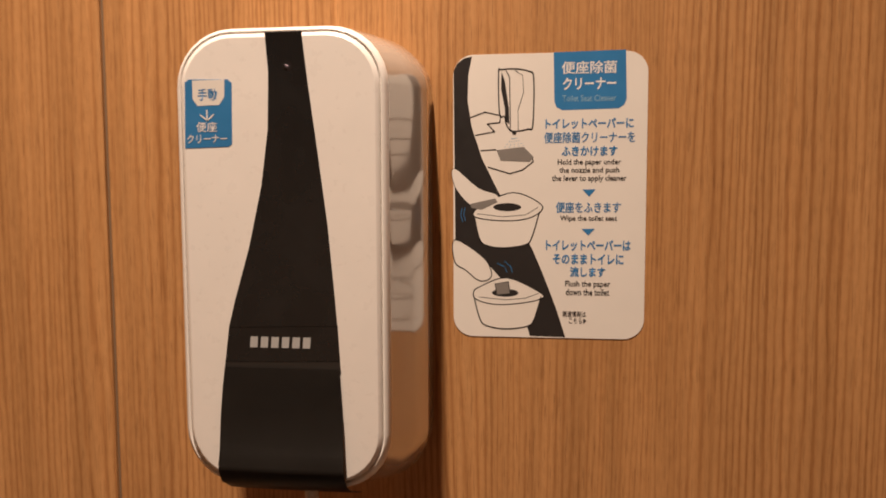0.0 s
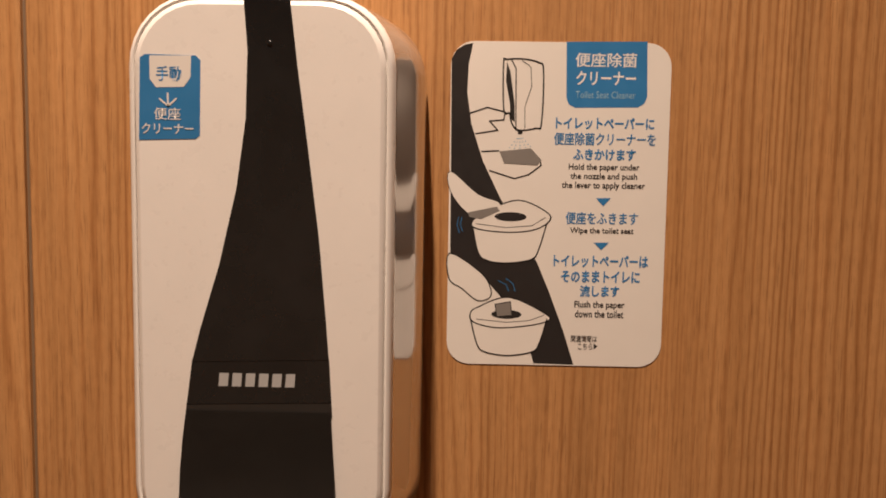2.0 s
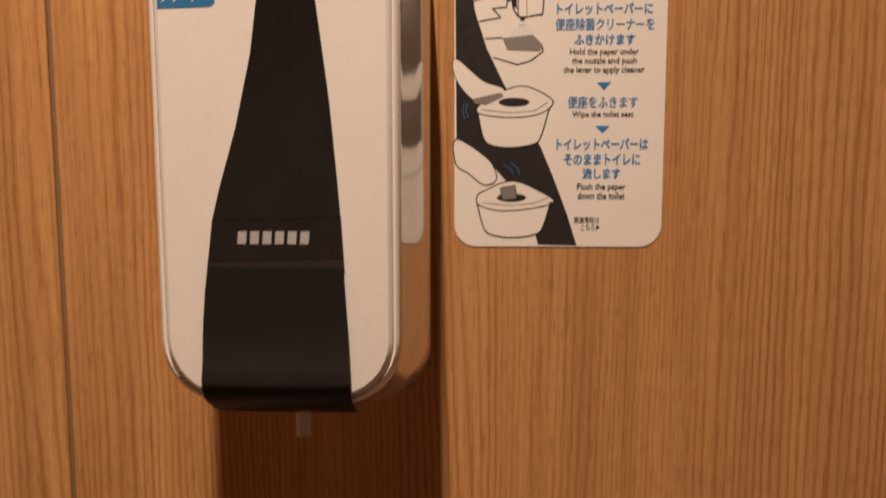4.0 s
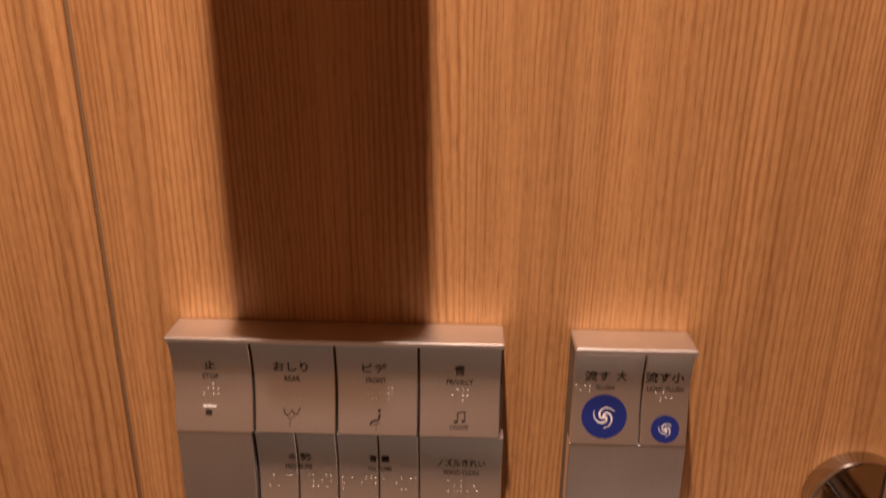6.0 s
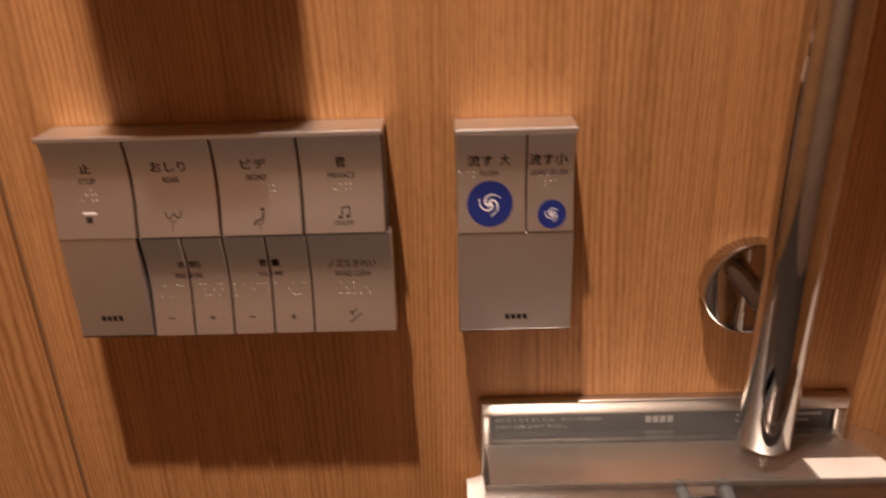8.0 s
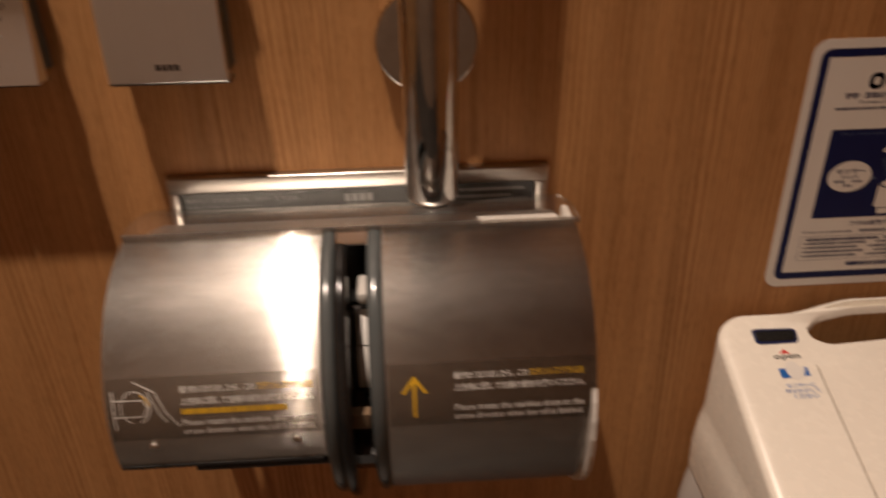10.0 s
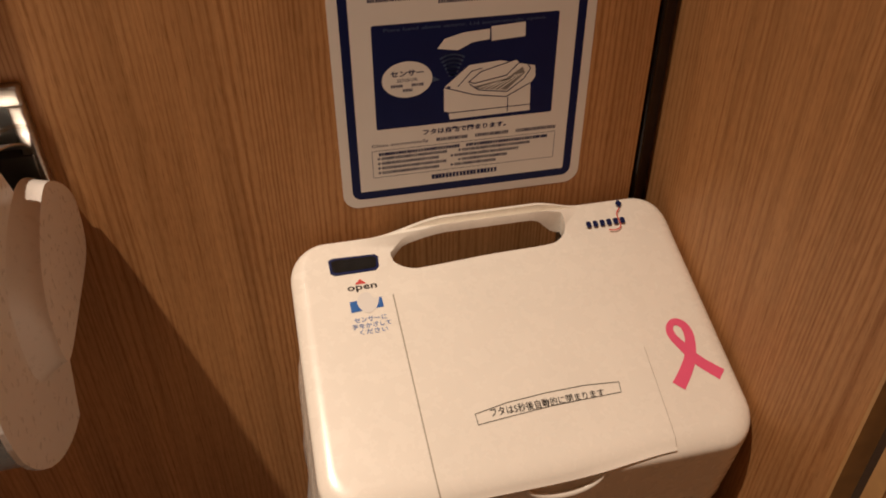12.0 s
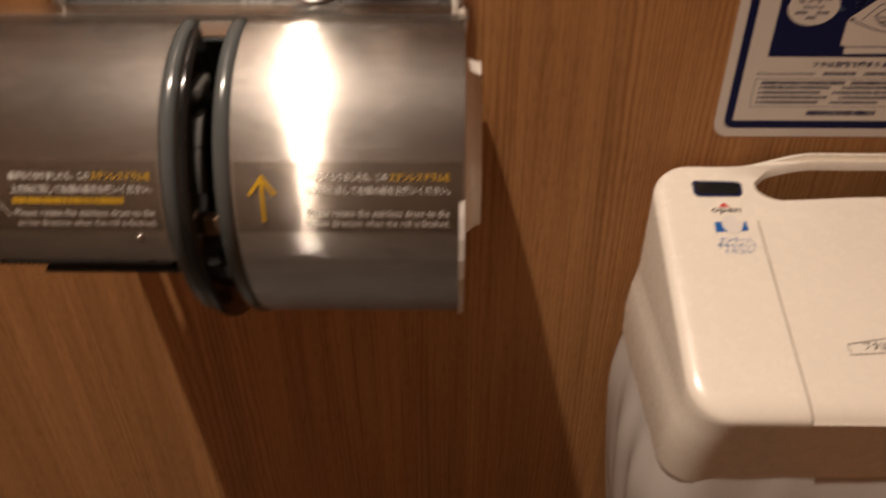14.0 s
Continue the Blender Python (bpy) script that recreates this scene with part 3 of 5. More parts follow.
    toilet([(-45.9, -9.5), (-39.2, -3.8), (-21.0, 3.0), (-4.8, -3.8), (-5.0, -9.0), (-13.4, -13.2), (-27.3, -14.4), (-42.7, -12.8)], (a[0], a[1], 8.6, 2.5), [(-45.2, -12.0), (-42.1, -25.5), (-37.4, -29.8), (-26.8, -31.1), (-13.3, -28.9), (-9.5, -23.6), (-5.6, -9.9)], [(-43.4, -10.1), (-27.3, -11.9), (-13.5, -10.7), (-6.3, -6.2)], t)
    ink("drawing", [[(-47.8, -4.0), (-32.5, -0.6), (-30.9, -3.0), (-41.0, -7.6), (-47.2, -6.4)]], I_GRAY, t, on_sheet, 0.0014)
    ink("drawing", [sleeves[0]], STICKER, t, on_sheet, 0.0013)
    a = (-26.1, -59.2)
    toilet([(-45.7, -59.0), (-41.7, -55.5), (-24.8, -49.8), (-4.1, -59.0), (-4.3, -62.8), (-16.6, -65.6), (-32.1, -66.6), (-44.0, -63.7)], (a[0], a[1], 8.2, 2.5), [(-45.6, -61.9), (-41.9, -75.6), (-37.7, -80.0), (-25.5, -81.9), (-11.9, -79.7), (-7.9, -74.8), (-4.0, -61.5)], [(-42.2, -62.1), (-26.0, -63.6), (-13.6, -62.4), (-5.6, -59.3)], t)
    ink("drawing", [[(-32.4, -53.7), (-24.1, -52.2), (-23.0, -59.7), (-31.3, -60.6)]], I_GRAY, t, on_sheet, 0.0014)
    ink("drawing", stroke([(-32.4, -53.7), (-24.1, -52.2), (-23.0, -59.7), (-31.3, -60.6)], 0.5, True), I_BLACK, t, on_sheet, 0.0015)
    ink("drawing", stroke([(-53.0, -6.6), (-53.8, -10.9), (-52.5, -14.9)], 0.35) + stroke([(-51.2, -6.5), (-52.0, -10.9), (-50.7, -14.2)], 0.35) + stroke([(-30.9, -40.8), (-26.5, -42.9), (-25.2, -46.3)], 0.35) + stroke([(-26.6, -39.5), (-22.8, -42.5), (-21.8, -46.2)], 0.35), I_BLUE, t, on_sheet, 0.0012)
    tab = [(2.6, 87.1), (45.2, 87.7), (46.1, 58.9), (44.7, 55.3), (41.5, 53.2), (8.0, 52.6), (4.6, 54.4), (3.3, 57.7)]
    ink("tab", [tab], I_BLUE, t, on_sheet, 0.0007)
    for words, p, q, mat, bold in (
        ("便座除菌", (7.6, 74.1), (40.0, 81.5), I_WHITE, 0.02), ("クリーナー", (8.2, 64.6), (39.8, 72.0), I_WHITE, 0.02), ("Toilet Seat Cleaner", (8.1, 57.7), (39.9, 61.5), I_PALE, 0.0),
        ("トイレットペーパーに", (-2.0, 41.3), (50.4, 47.6), I_BLUE, 0.03), ("便座除菌クリーナーを", (-2.6, 32.9), (51.4, 39.5), I_BLUE, 0.03), ("ふきかけます", (7.7, 24.9), (41.1, 30.9), I_BLUE, 0.03),
        ("Hold the paper under", (5.5, 18.8), (43.3, 23.1), I_BLACK, 0.020), ("the nozzle and push", (6.5, 13.9), (42.3, 18.2), I_BLACK, 0.020), ("the lever to apply cleaner", (2.1, 8.9), (46.7, 13.4), I_BLACK, 0.020),
        ("便座をふきます", (4.8, -9.4), (43.4, -2.8), I_BLUE, 0.03), ("Wipe the toilet seat", (7.2, -15.2), (41.3, -11.1), I_BLACK, 0.020),
        ("トイレットペーパーは", (-1.2, -32.7), (49.8, -26.0), I_BLUE, 0.03), ("そのままトイレに", (3.1, -41.0), (45.6, -34.5), I_BLUE, 0.03), ("流します", (13.5, -48.9), (34.8, -42.5), I_BLUE, 0.03),
        ("Flush the paper", (10.7, -55.8), (37.9, -51.1), I_BLACK, 0.020), ("down the toilet", (11.1, -60.2), (37.5, -56.1), I_BLACK, 0.020),
        ("関連情報は", (9.4, -73.8), (23.5, -70.0), I_BLACK, 0.006), ("こちら", (13.3, -77.8), (21.2, -74.4), I_BLACK, 0.006)):
        text("lettering", words, p, q, mat, t, on_sheet, 0.0010, bold)
    ink("pointer", [[(20.6, 4.7), (28.5, 4.9), (24.7, 0.5)], [(20.2, -19.2), (28.4, -19.1), (24.3, -23.2)]], I_BLUE, t, on_sheet, 0.0010)
    ink("pointer", [[(21.8, -74.4), (24.0, -75.9), (21.9, -77.6)]], I_BLACK, t, on_sheet, 0.0010)


instruction_sticker()

# ---------------------------------------------------------------- wall controls of brushed steel


def dip(s):
    """How far a button's hollow face stands out, from its top (0) to its foot (1)."""
    return 0.0300 - 0.0046 * math.sin(math.pi * s / 0.84)


def button(name, parent, x0, x1, z0, z1, label="brushed steel push button with a hollow face"):
    """A button between heights z0 (top) and z1 (foot)."""
    def sheet(u, v, w):
        return Vector((u, -dip((z0 - v) / (z0 - z1)) - w, v))

    bm = bmesh.new()
    n = 26
    rows = []
    for i in range(n + 1):
        z = z0 + (z1 - z0) * i / n
        d = dip(i / n)
        pts = [(x0, 0.018), (x0, d - 0.0006), (x0 + 0.0006, d), (x1 - 0.0006, d), (x1, d - 0.0006), (x1, 0.018)]
        rows.append([bm.verts.new((x, -y, z)) for x, y in pts])
    for r0, r1 in zip(rows, rows[1:]):
        for i in range(5):
            bm.faces.new((r0[i], r0[i + 1], r1[i + 1], r1[i]))
    bm.faces.new(rows[0])
    bm.faces.new(rows[-1])
    return part(name, bm, STEEL_PLATE, parent, label, True), sheet


def braille(cells, p, q, parent, sheet):
    """Raised dots of touch writing, each cell two wide and three high."""
    bm = bmesh.new()
    n = len(cells)
    x0, x1, y0, y1 = p[0] / 1000, q[0] / 1000, q[1] / 1000, p[1] / 1000
    cw = (x1 - x0) / (n - 0.45)
    for i, c in enumerate(cells):
        for d in c:
            k = int(d) - 1
            u, v = x0 + i * cw + (k // 3) * cw * 0.46, y0 - (k % 3) * (y0 - y1) / 2
            o = sheet(u, v, 0)
            bmesh.ops.create_uvsphere(bm, u_segments=8, v_segments=4, radius=0.00043, matrix=Matrix.Translation(o))
    return part("braille", bm, I_WHITE, parent, "raised white braille dots", True)


def housing(t, w, h, cx=0.0, depth=0.0308):
    """The steel case: a tapering box with a shelf-like top."""
    def ring(gw, z0, z1, d):
        return [(u, -d, v) for u, v in rounded(gw, z1 - z0, 0.0012, 2, cx, (z0 + z1) / 2)]

    part("case", loft([ring(w - 0.001, -h / 2, h / 2, 0.0005), ring(w - 0.001, -h / 2, h / 2, 0.010), ring(w - 0.001, -h / 2, h / 2, 0.0244)]), SLATE, t, "dark gray case")
    # added black fill: gives the button gaps their shade and blocks leaking light
    part("gap_shade_fill", boxed(cx - w / 2 + 0.001, cx + w / 2 - 0.001, -0.0248, -0.018, -h / 2 + 0.001, h / 2 - 0.0025), BLACK, t, "added black fill that keeps the gaps between the buttons dark")
    # added strip at the foot: stops light streaks falling through the gaps
    part("light_stop", boxed(cx - w / 2, cx + w / 2, -0.0303, -0.012, -0.0766, -0.0751, r=0.0004), BLACK, t, "added black strip that stops light leaking past the buttons' foot")
    part("top_ledge", boxed(cx - w / 2, cx + w / 2, -depth - 0.0008, -0.001, h / 2 - 0.0024, h / 2 + 0.0012, r=0.0007), STEEL_PLATE, t, "bright folded top edge")


def remote():
    t = thing("toilet_remote", (-0.0107, 0, 0.9055), "brushed steel toilet control panel with eight push buttons on oak panel", "control panel")
    housing(t, 0.2262, 0.142)
    xs = [(-113.0, 68.8)[0], (-57.1, 69.7)[0], (-0.1, 70.5)[0], (56.2, 71.4)[0], (112.4, 72.2)[0]]
    top, mid, foot = (-28.9, 70.1)[1] / 1000, (-34.0, 1.2)[1] / 1000, (-39.6, -74.9)[1] / 1000
    xs = [x / 1000 for x in xs]
    row = (("止", "STOP", (-89.9, 46.3), (-82.2, 53.2), (-91.9, 38.6), (-80.7, 42.7), ("35", "12356"), (-91.7, 27.5), (-81.2, 35.0)),
           ("おしり", "REAR", (-42.5, 45.8), (-18.8, 53.4), (-35.5, 38.3), (-24.5, 42.3), ("2", "145", "236"), (-38.3, 26.2), (-21.6, 33.9)),
           ("ビデ", "FRONT", (18.0, 46.4), (34.9, 53.8), (20.4, 38.4), (34.2, 42.5), ("5", "1236", "2", "12345"), (18.8, 26.8), (38.5, 34.5)),
           ("音", "PRIVACY", (80.4, 45.8), (87.5, 53.8), (75.1, 38.5), (93.3, 42.6), ("24", "12345"), (79.4, 27.0), (90.0, 34.5)))
    for i, (jp, en, a, b, c, d, cells, e, f) in enumerate(row):
        bt, sheet = button("button", t, xs[i] + 0.0009, xs[i + 1] - 0.0009, top, mid + 0.0006)
        text("lettering", jp, a, b, I_BROWN, bt, sheet, 0.0002, 0.014)
        text("lettering", en, c, d, I_BROWN, bt, sheet, 0.0002, 0.012)
        braille(cells, e, f, bt, sheet)
        if i == 0:
            ink("mark", [bar((-90.7, 12.6), (-86.3, 16.6))], I_BROWN, bt, sheet, 0.0002)
            ink("mark", [bar((-92.4, 18.3), (-83.2, 19.8))], I_WHITE, bt, sheet, 0.0002)
        if i == 1:
            ink("mark", stroke([(-36.6, 18.4), (-35.3, 14.5), (-33.0, 14.5), (-30.8, 17.7), (-29.1, 14.6), (-27.1, 15.1), (-25.3, 19.1)], 0.7) + stroke([(-32.4, 6.1), (-32.1, 11.5), (-34.3, 13.2)], 0.4) + stroke([(-32.1, 11.5), (-29.2, 13.3)], 0.4), I_BROWN, bt, sheet, 0.0002)
        if i == 2:
            ink("mark", [oval(*(29.3, 18.8), 1.2, 1.2, 12)] + stroke([(29.6, 16.1), (28.7, 12.2), (24.4, 11.2), (23.2, 9.0)], 1.3) + stroke([(25.1, 9.0), (29.8, 10.0)], 0.5) + stroke([(27.4, 9.0), (26.9, 5.5)], 0.4), I_BROWN, bt, sheet, 0.0002)
        if i == 3:
            ink("mark", [oval(*(81.7, 12.3), 1.4, 1.1, 12), oval(*(86.8, 12.8), 1.4, 1.1, 12)] + stroke([(82.9, 12.7), (82.9, 18.4), (87.8, 19.4), (87.9, 13.3)], 0.8), I_BROWN, bt, sheet, 0.0002)
            text("lettering", "ON/OFF", (77.5, 6.9), (90.3, 10.2), I_BROWN, bt, sheet, 0.0002, 0.012)
    # blank plate with the maker's mark
    x0, x1 = xs[0], (-59.7, -26.3)[0] / 1000
    part("blank_plate", boxed(x0 + 0.001, x1, -0.0318, -0.018, foot, mid, r=0.0008), STEEL_PLATE, t, "plain brushed steel plate")
    a, b = (-95.0, -62.4), (-78.9, -58.2)
    w = (b[0] - a[0]) / 4
    ink("mark", [bar((a[0] + i * w, a[1]), (a[0] + (i + 0.75) * w, b[1])) for i in range(4)], I_BROWN, t, on_wall, 0.0319)
    cuts = [(-58.9, -26.3)[0], (-30.0, -25.7)[0], (-1.5, -25.1)[0], (27.6, -24.5)[0], (56.2, -23.9)[0], (115.2, -22.7)[0]]
    cuts = [c / 1000 for c in cuts]
    low = (("水", None, (-36.7, -24.9), (-30.7, -19.2), ("34", "3", "14"), (-50.9, -46.9), (-35.3, -38.5), "-", (-47.8, -63.3), (-43.5, -61.7)),
           ("勢", None, (-28.3, -25.2), (-19.9, -19.0), ("1456", "35", "1345"), (-22.5, -46.3), (-6.6, -37.9), "+", (-18.7, -65.1), (-13.9, -60.1)),
           ("音", None, (20.8, -25.1), (26.6, -19.0), ("123", "1", "24", "145"), (1.8, -47.2), (25.6, -38.6), "-", (10.1, -63.4), (14.6, -61.9)),
           ("量", None, (29.2, -24.9), (35.7, -19.2), ("1", "5", "136", "14"), (30.5, -47.0), (54.1, -38.4), "+", (39.4, -65.7), (44.4, -60.7)),
           ("ノズルきれい", "WAND CLEAN", (68.9, -27.3), (102.9, -20.6), ("13", "236", "123", "3", "26"), (76.9, -47.4), (98.1, -39.4), "", None, None))
    for i, (jp, en, a, b, cells, c, d, sign, e, f) in enumerate(low):
        bt, sheet = button("button", t, cuts[i] + 0.0007, cuts[i + 1] - 0.0005, mid - 0.0016, foot)
        text("lettering", jp, a, b, I_BROWN, bt, sheet, 0.0002, 0.014)
        braille(cells, c, d, bt, sheet)
        if en:
            text("lettering", en, (73.3, -34.2), (98.3, -30.0), I_BROWN, bt, sheet, 0.0002, 0.012)
            ink("mark", stroke([(82.7, -68.1), (89.9, -62.1)], 1.0) + stroke([(82.6, -62.7), (84.6, -59.8)], 0.7) + stroke([(82.6, -59.8), (84.7, -62.7)], 0.7) + stroke([(85.5, -60.7), (87.1, -58.3)], 0.6), I_BROWN, bt, sheet, 0.0002)
        else:
            m, n = ((e[0] + f[0]) / 2, (e[1] + f[1]) / 2), 1.9
            ink("mark", stroke([(m[0] - n, m[1]), (m[0] + n, m[1])], 0.8) + (stroke([(m[0], m[1] - n), (m[0], m[1] + n)], 0.8) if sign == "+" else []), I_BROWN, bt, sheet, 0.0002)
            text("lettering", ("PRES", "SURE", "VOL", "UME")[i], ((-38.9, -32.9), (-29.2, -32.7), (19.7, -32.6), (29.0, -32.4))[i], ((-31.4, -29.0), (-20.1, -28.7), (26.2, -29.2), (37.0, -28.9))[i], I_BROWN, bt, sheet, 0.0002, 0.012)


remote()


def swirl(cx, cy, r):
    """Three arms that wind out of the middle and grow thinner."""
    arms = [oval(cx, cy, r * 0.17, r * 0.17, 10)]
    for k in range(3):
        old = None
        for i in range(15):
            a, q = radians(120 * k - 15 * i), r * (0.10 + 0.063 * i)
            w = r * (0.12 - 0.0065 * i)
            pair = [(cx + (q + d) * math.cos(a), cy + (q + d) * math.sin(a)) for d in (-w, w)]
            if old:
                arms.append([old[0], old[1], pair[1], pair[0]])
            old = pair
    return arms


def flush_panel():
    t = thing("flush_panel", (0.1868, 0, 0.9035), "brushed steel flush panel with two blue-dotted buttons on oak panel", "control panel")
    housing(t, 0.0800, 0.142, 0.0022)
    top, mid, foot = (-4.1, 72.6)[1] / 1000, (2.2, 0.6)[1] / 1000, (8.9, -75.0)[1] / 1000
    x = [(-37.7, 33.5)[0] / 1000, (9.4, 34.3)[0] / 1000, (41.7, 34.9)[0] / 1000]
    for k in range(2):
        bt, sheet = button("button", t, x[k] + 0.0006, x[k + 1] - 0.0006, top, mid + 0.0006)
        if k == 0:
            braille(("13", "2", "26", "1456"), (-28.1, 59.2), (-5.0, 66.1), bt, sheet)
            braille(("2", "13", "2", "123"), (-35.0, 38.6), (-24.2, 45.6), bt, sheet)
            text("lettering", "流す", (-29.8, 45.9), (-12.9, 54.1), I_BROWN, bt, sheet, 0.0002, 0.014)
            text("lettering", "大", (-8.5, 46.3), (-1.7, 54.3), I_BROWN, bt, sheet, 0.0002, 0.014)
            text("lettering", "FLUSH", (-21.5, 39.3), (-9.4, 42.9), I_BROWN, bt, sheet, 0.0002, 0.012)
            c, r = (-15.1, 20.5), 15.4
        else:
            text("lettering", "流す小", (10.6, 45.7), (36.5, 54.1), I_BROWN, bt, sheet, 0.0002, 0.014)
            text("lettering", "LIGHT FLUSH", (12.4, 39.0), (36.7, 42.8), I_BROWN, bt, sheet, 0.0002, 0.012)
            braille(("1", "234", "2", "2"), (18.4, 31.5), (31.2, 38.1), bt, sheet)
            c, r = (26.4, 12.6), 9.6
        part("blue_dot", disc_on(c, r, sheet), I_ROYAL, bt, "royal blue round mark")
        ink("swirl", swirl(c[0], c[1], r * 0.52), I_WHITE, bt, sheet, 0.0005, "white swirl mark")
    part("blank_plate", boxed(x[0], x[2], -0.0318, -0.018, foot, mid - 0.0004, r=0.0008), STEEL_PLATE, t, "plain brushed steel plate")
    a, b = (-4.8, -66.5), (11.8, -62.2)
    w = (b[0] - a[0]) / 4
    ink("mark", [bar((a[0] + i * w, a[1]), (a[0] + (i + 0.75) * w, b[1])) for i in range(4)], I_BROWN, t, on_wall, 0.0319)


def disc_on(c, r, sheet):
    """A round mark that follows a hollow face."""
    bm = bmesh.new()
    mid = bm.verts.new(sheet(c[0] / 1000, c[1] / 1000, 0.0001))
    prev = None
    for q in range(1, 5):
        ring = [bm.verts.new(sheet(u / 1000, v / 1000, 0.0001)) for u, v in oval(c[0], c[1], r * q / 4, r * q / 4, 32)]
        for i in range(32):
            if prev:
                bm.faces.new((prev[i], ring[i], ring[(i + 1) % 32], prev[(i + 1) % 32]))
            else:
                bm.faces.new((mid, ring[i], ring[(i + 1) % 32]))
        prev = ring
    return bm


flush_panel()

# ---------------------------------------------------------------- grab bar


def revolve(profile, axis, n=32):
    """Turns (radius, height) pairs about an axis given as a matrix."""
    return loft([[axis @ Vector((r * math.cos(2 * math.pi * i / n), r * math.sin(2 * math.pi * i / n), h)) for i in range(n)] for r, h in profile])


def grab_bar():
    t = thing("grab_bar", (0.3635, 0, 0.846), "upright polished chrome grab bar on round wall flanges", "grab bar")
    r, d = 0.0183, 0.068
    up = Matrix.Translation((0, -d, 0))
    ends = [(r * math.sin(radians(a)), -0.0985 + 0.010 - 0.010 * math.cos(radians(a))) for a in (8, 30, 50, 70, 90)]
    tops = [(r * math.sin(radians(a)), 0.6485 - 0.010 + 0.010 * math.cos(radians(a))) for a in (90, 70, 50, 30, 8)]
    part("tube", revolve(ends + tops, up), CHROME, t, "polished chrome tube", True)
    out = Matrix.Rotation(radians(90), 4, "X")
    for z in (0.0, 0.55):
        m = Matrix.Translation((0.001, 0, z)) @ out
        part("flange", revolve([(0.0365, 0.0003), (0.0365, 0.0118), (0.0365, 0.0126), (0.0361, 0.0138), (0.0351, 0.0144), (0.0343, 0.0145), (0.0335, 0.0145), (0.010, 0.0145)], m, 48), CHROME, t, "round polished flange", True)
        part("stem", revolve([(0.0095, 0.014), (0.0095, d - 0.010)], m, 24), CHROME, t, "short chrome stem", True)


grab_bar()
# ---------------------------------------------------------------- double paper holder

HX, HY, HZ, HR = 0.310, -0.103, 0.658, 0.0915


def drum_place(r):
    """Lays (u, arc height) on the drum: u across, v the height along the curve from the axis level."""
    def place(u, v, w):
        a = v / r
        return Vector((u, HY - (r + w) * math.cos(a), (r + w) * math.sin(a)))
    return place


def arc_shell(x0, x1, r, thick, a0, a1, n=40, swell=0.0):
    """A curved sheet about the drum's axis between two angles (degrees above level)."""
    bm = bmesh.new()
    rows = []
    for i in range(n + 1):
        a = radians(a0 + (a1 - a0) * i / n)
        c, s = math.cos(a), math.sin(a)
        grow = swell * max(0.0, -a) ** 1.5
        rows.append([bm.verts.new((x, HY - (q + grow) * c, (q + grow) * s)) for x, q in ((x0, r), (x1, r), (x1, r - thick), (x0, r - thick))])
    for p, q in zip(rows, rows[1:]):
        for i in range(4):
            bm.faces.new((p[i], p[(i + 1) % 4], q[(i + 1) % 4], q[i]))
    bm.faces.new(rows[0])
    bm.faces.new(rows[-1])
    return bm


def ring_shell(x0, x1, r, deep, a0, a1, swell, n=60):
    """A rounded rib that runs round the drum's axis."""
    w = (x1 - x0) / 2
    prof = [(x0, r - deep)] + [((x0 + x1) / 2 - w * math.cos(radians(b)), r - w * 0.7 * (1 - math.sin(radians(b)))) for b in range(0, 181, 15)] + [(x1, r - deep)]
    secs = []
    for i in range(n + 1):
        a = radians(a0 + (a1 - a0) * i / n)
        g = swell * max(0.0, -a) ** 1.5
        secs.append([(x, HY - (q + g) * math.cos(a), (q + g) * math.sin(a)) for x, q in prof])
    return loft(secs)


def side_disc(x0, x1, pts):
    """An outline in the (depth, height) plane given width along x."""
    return loft([[(x, -d, z) for d, z in pts] for x in (x0, x1)])


def mm_at(x, degrees):
    """Millimetres on the drum: x in the room, angle above level."""
    return ((x - HX) * 1000, radians(degrees) * HR * 1000)


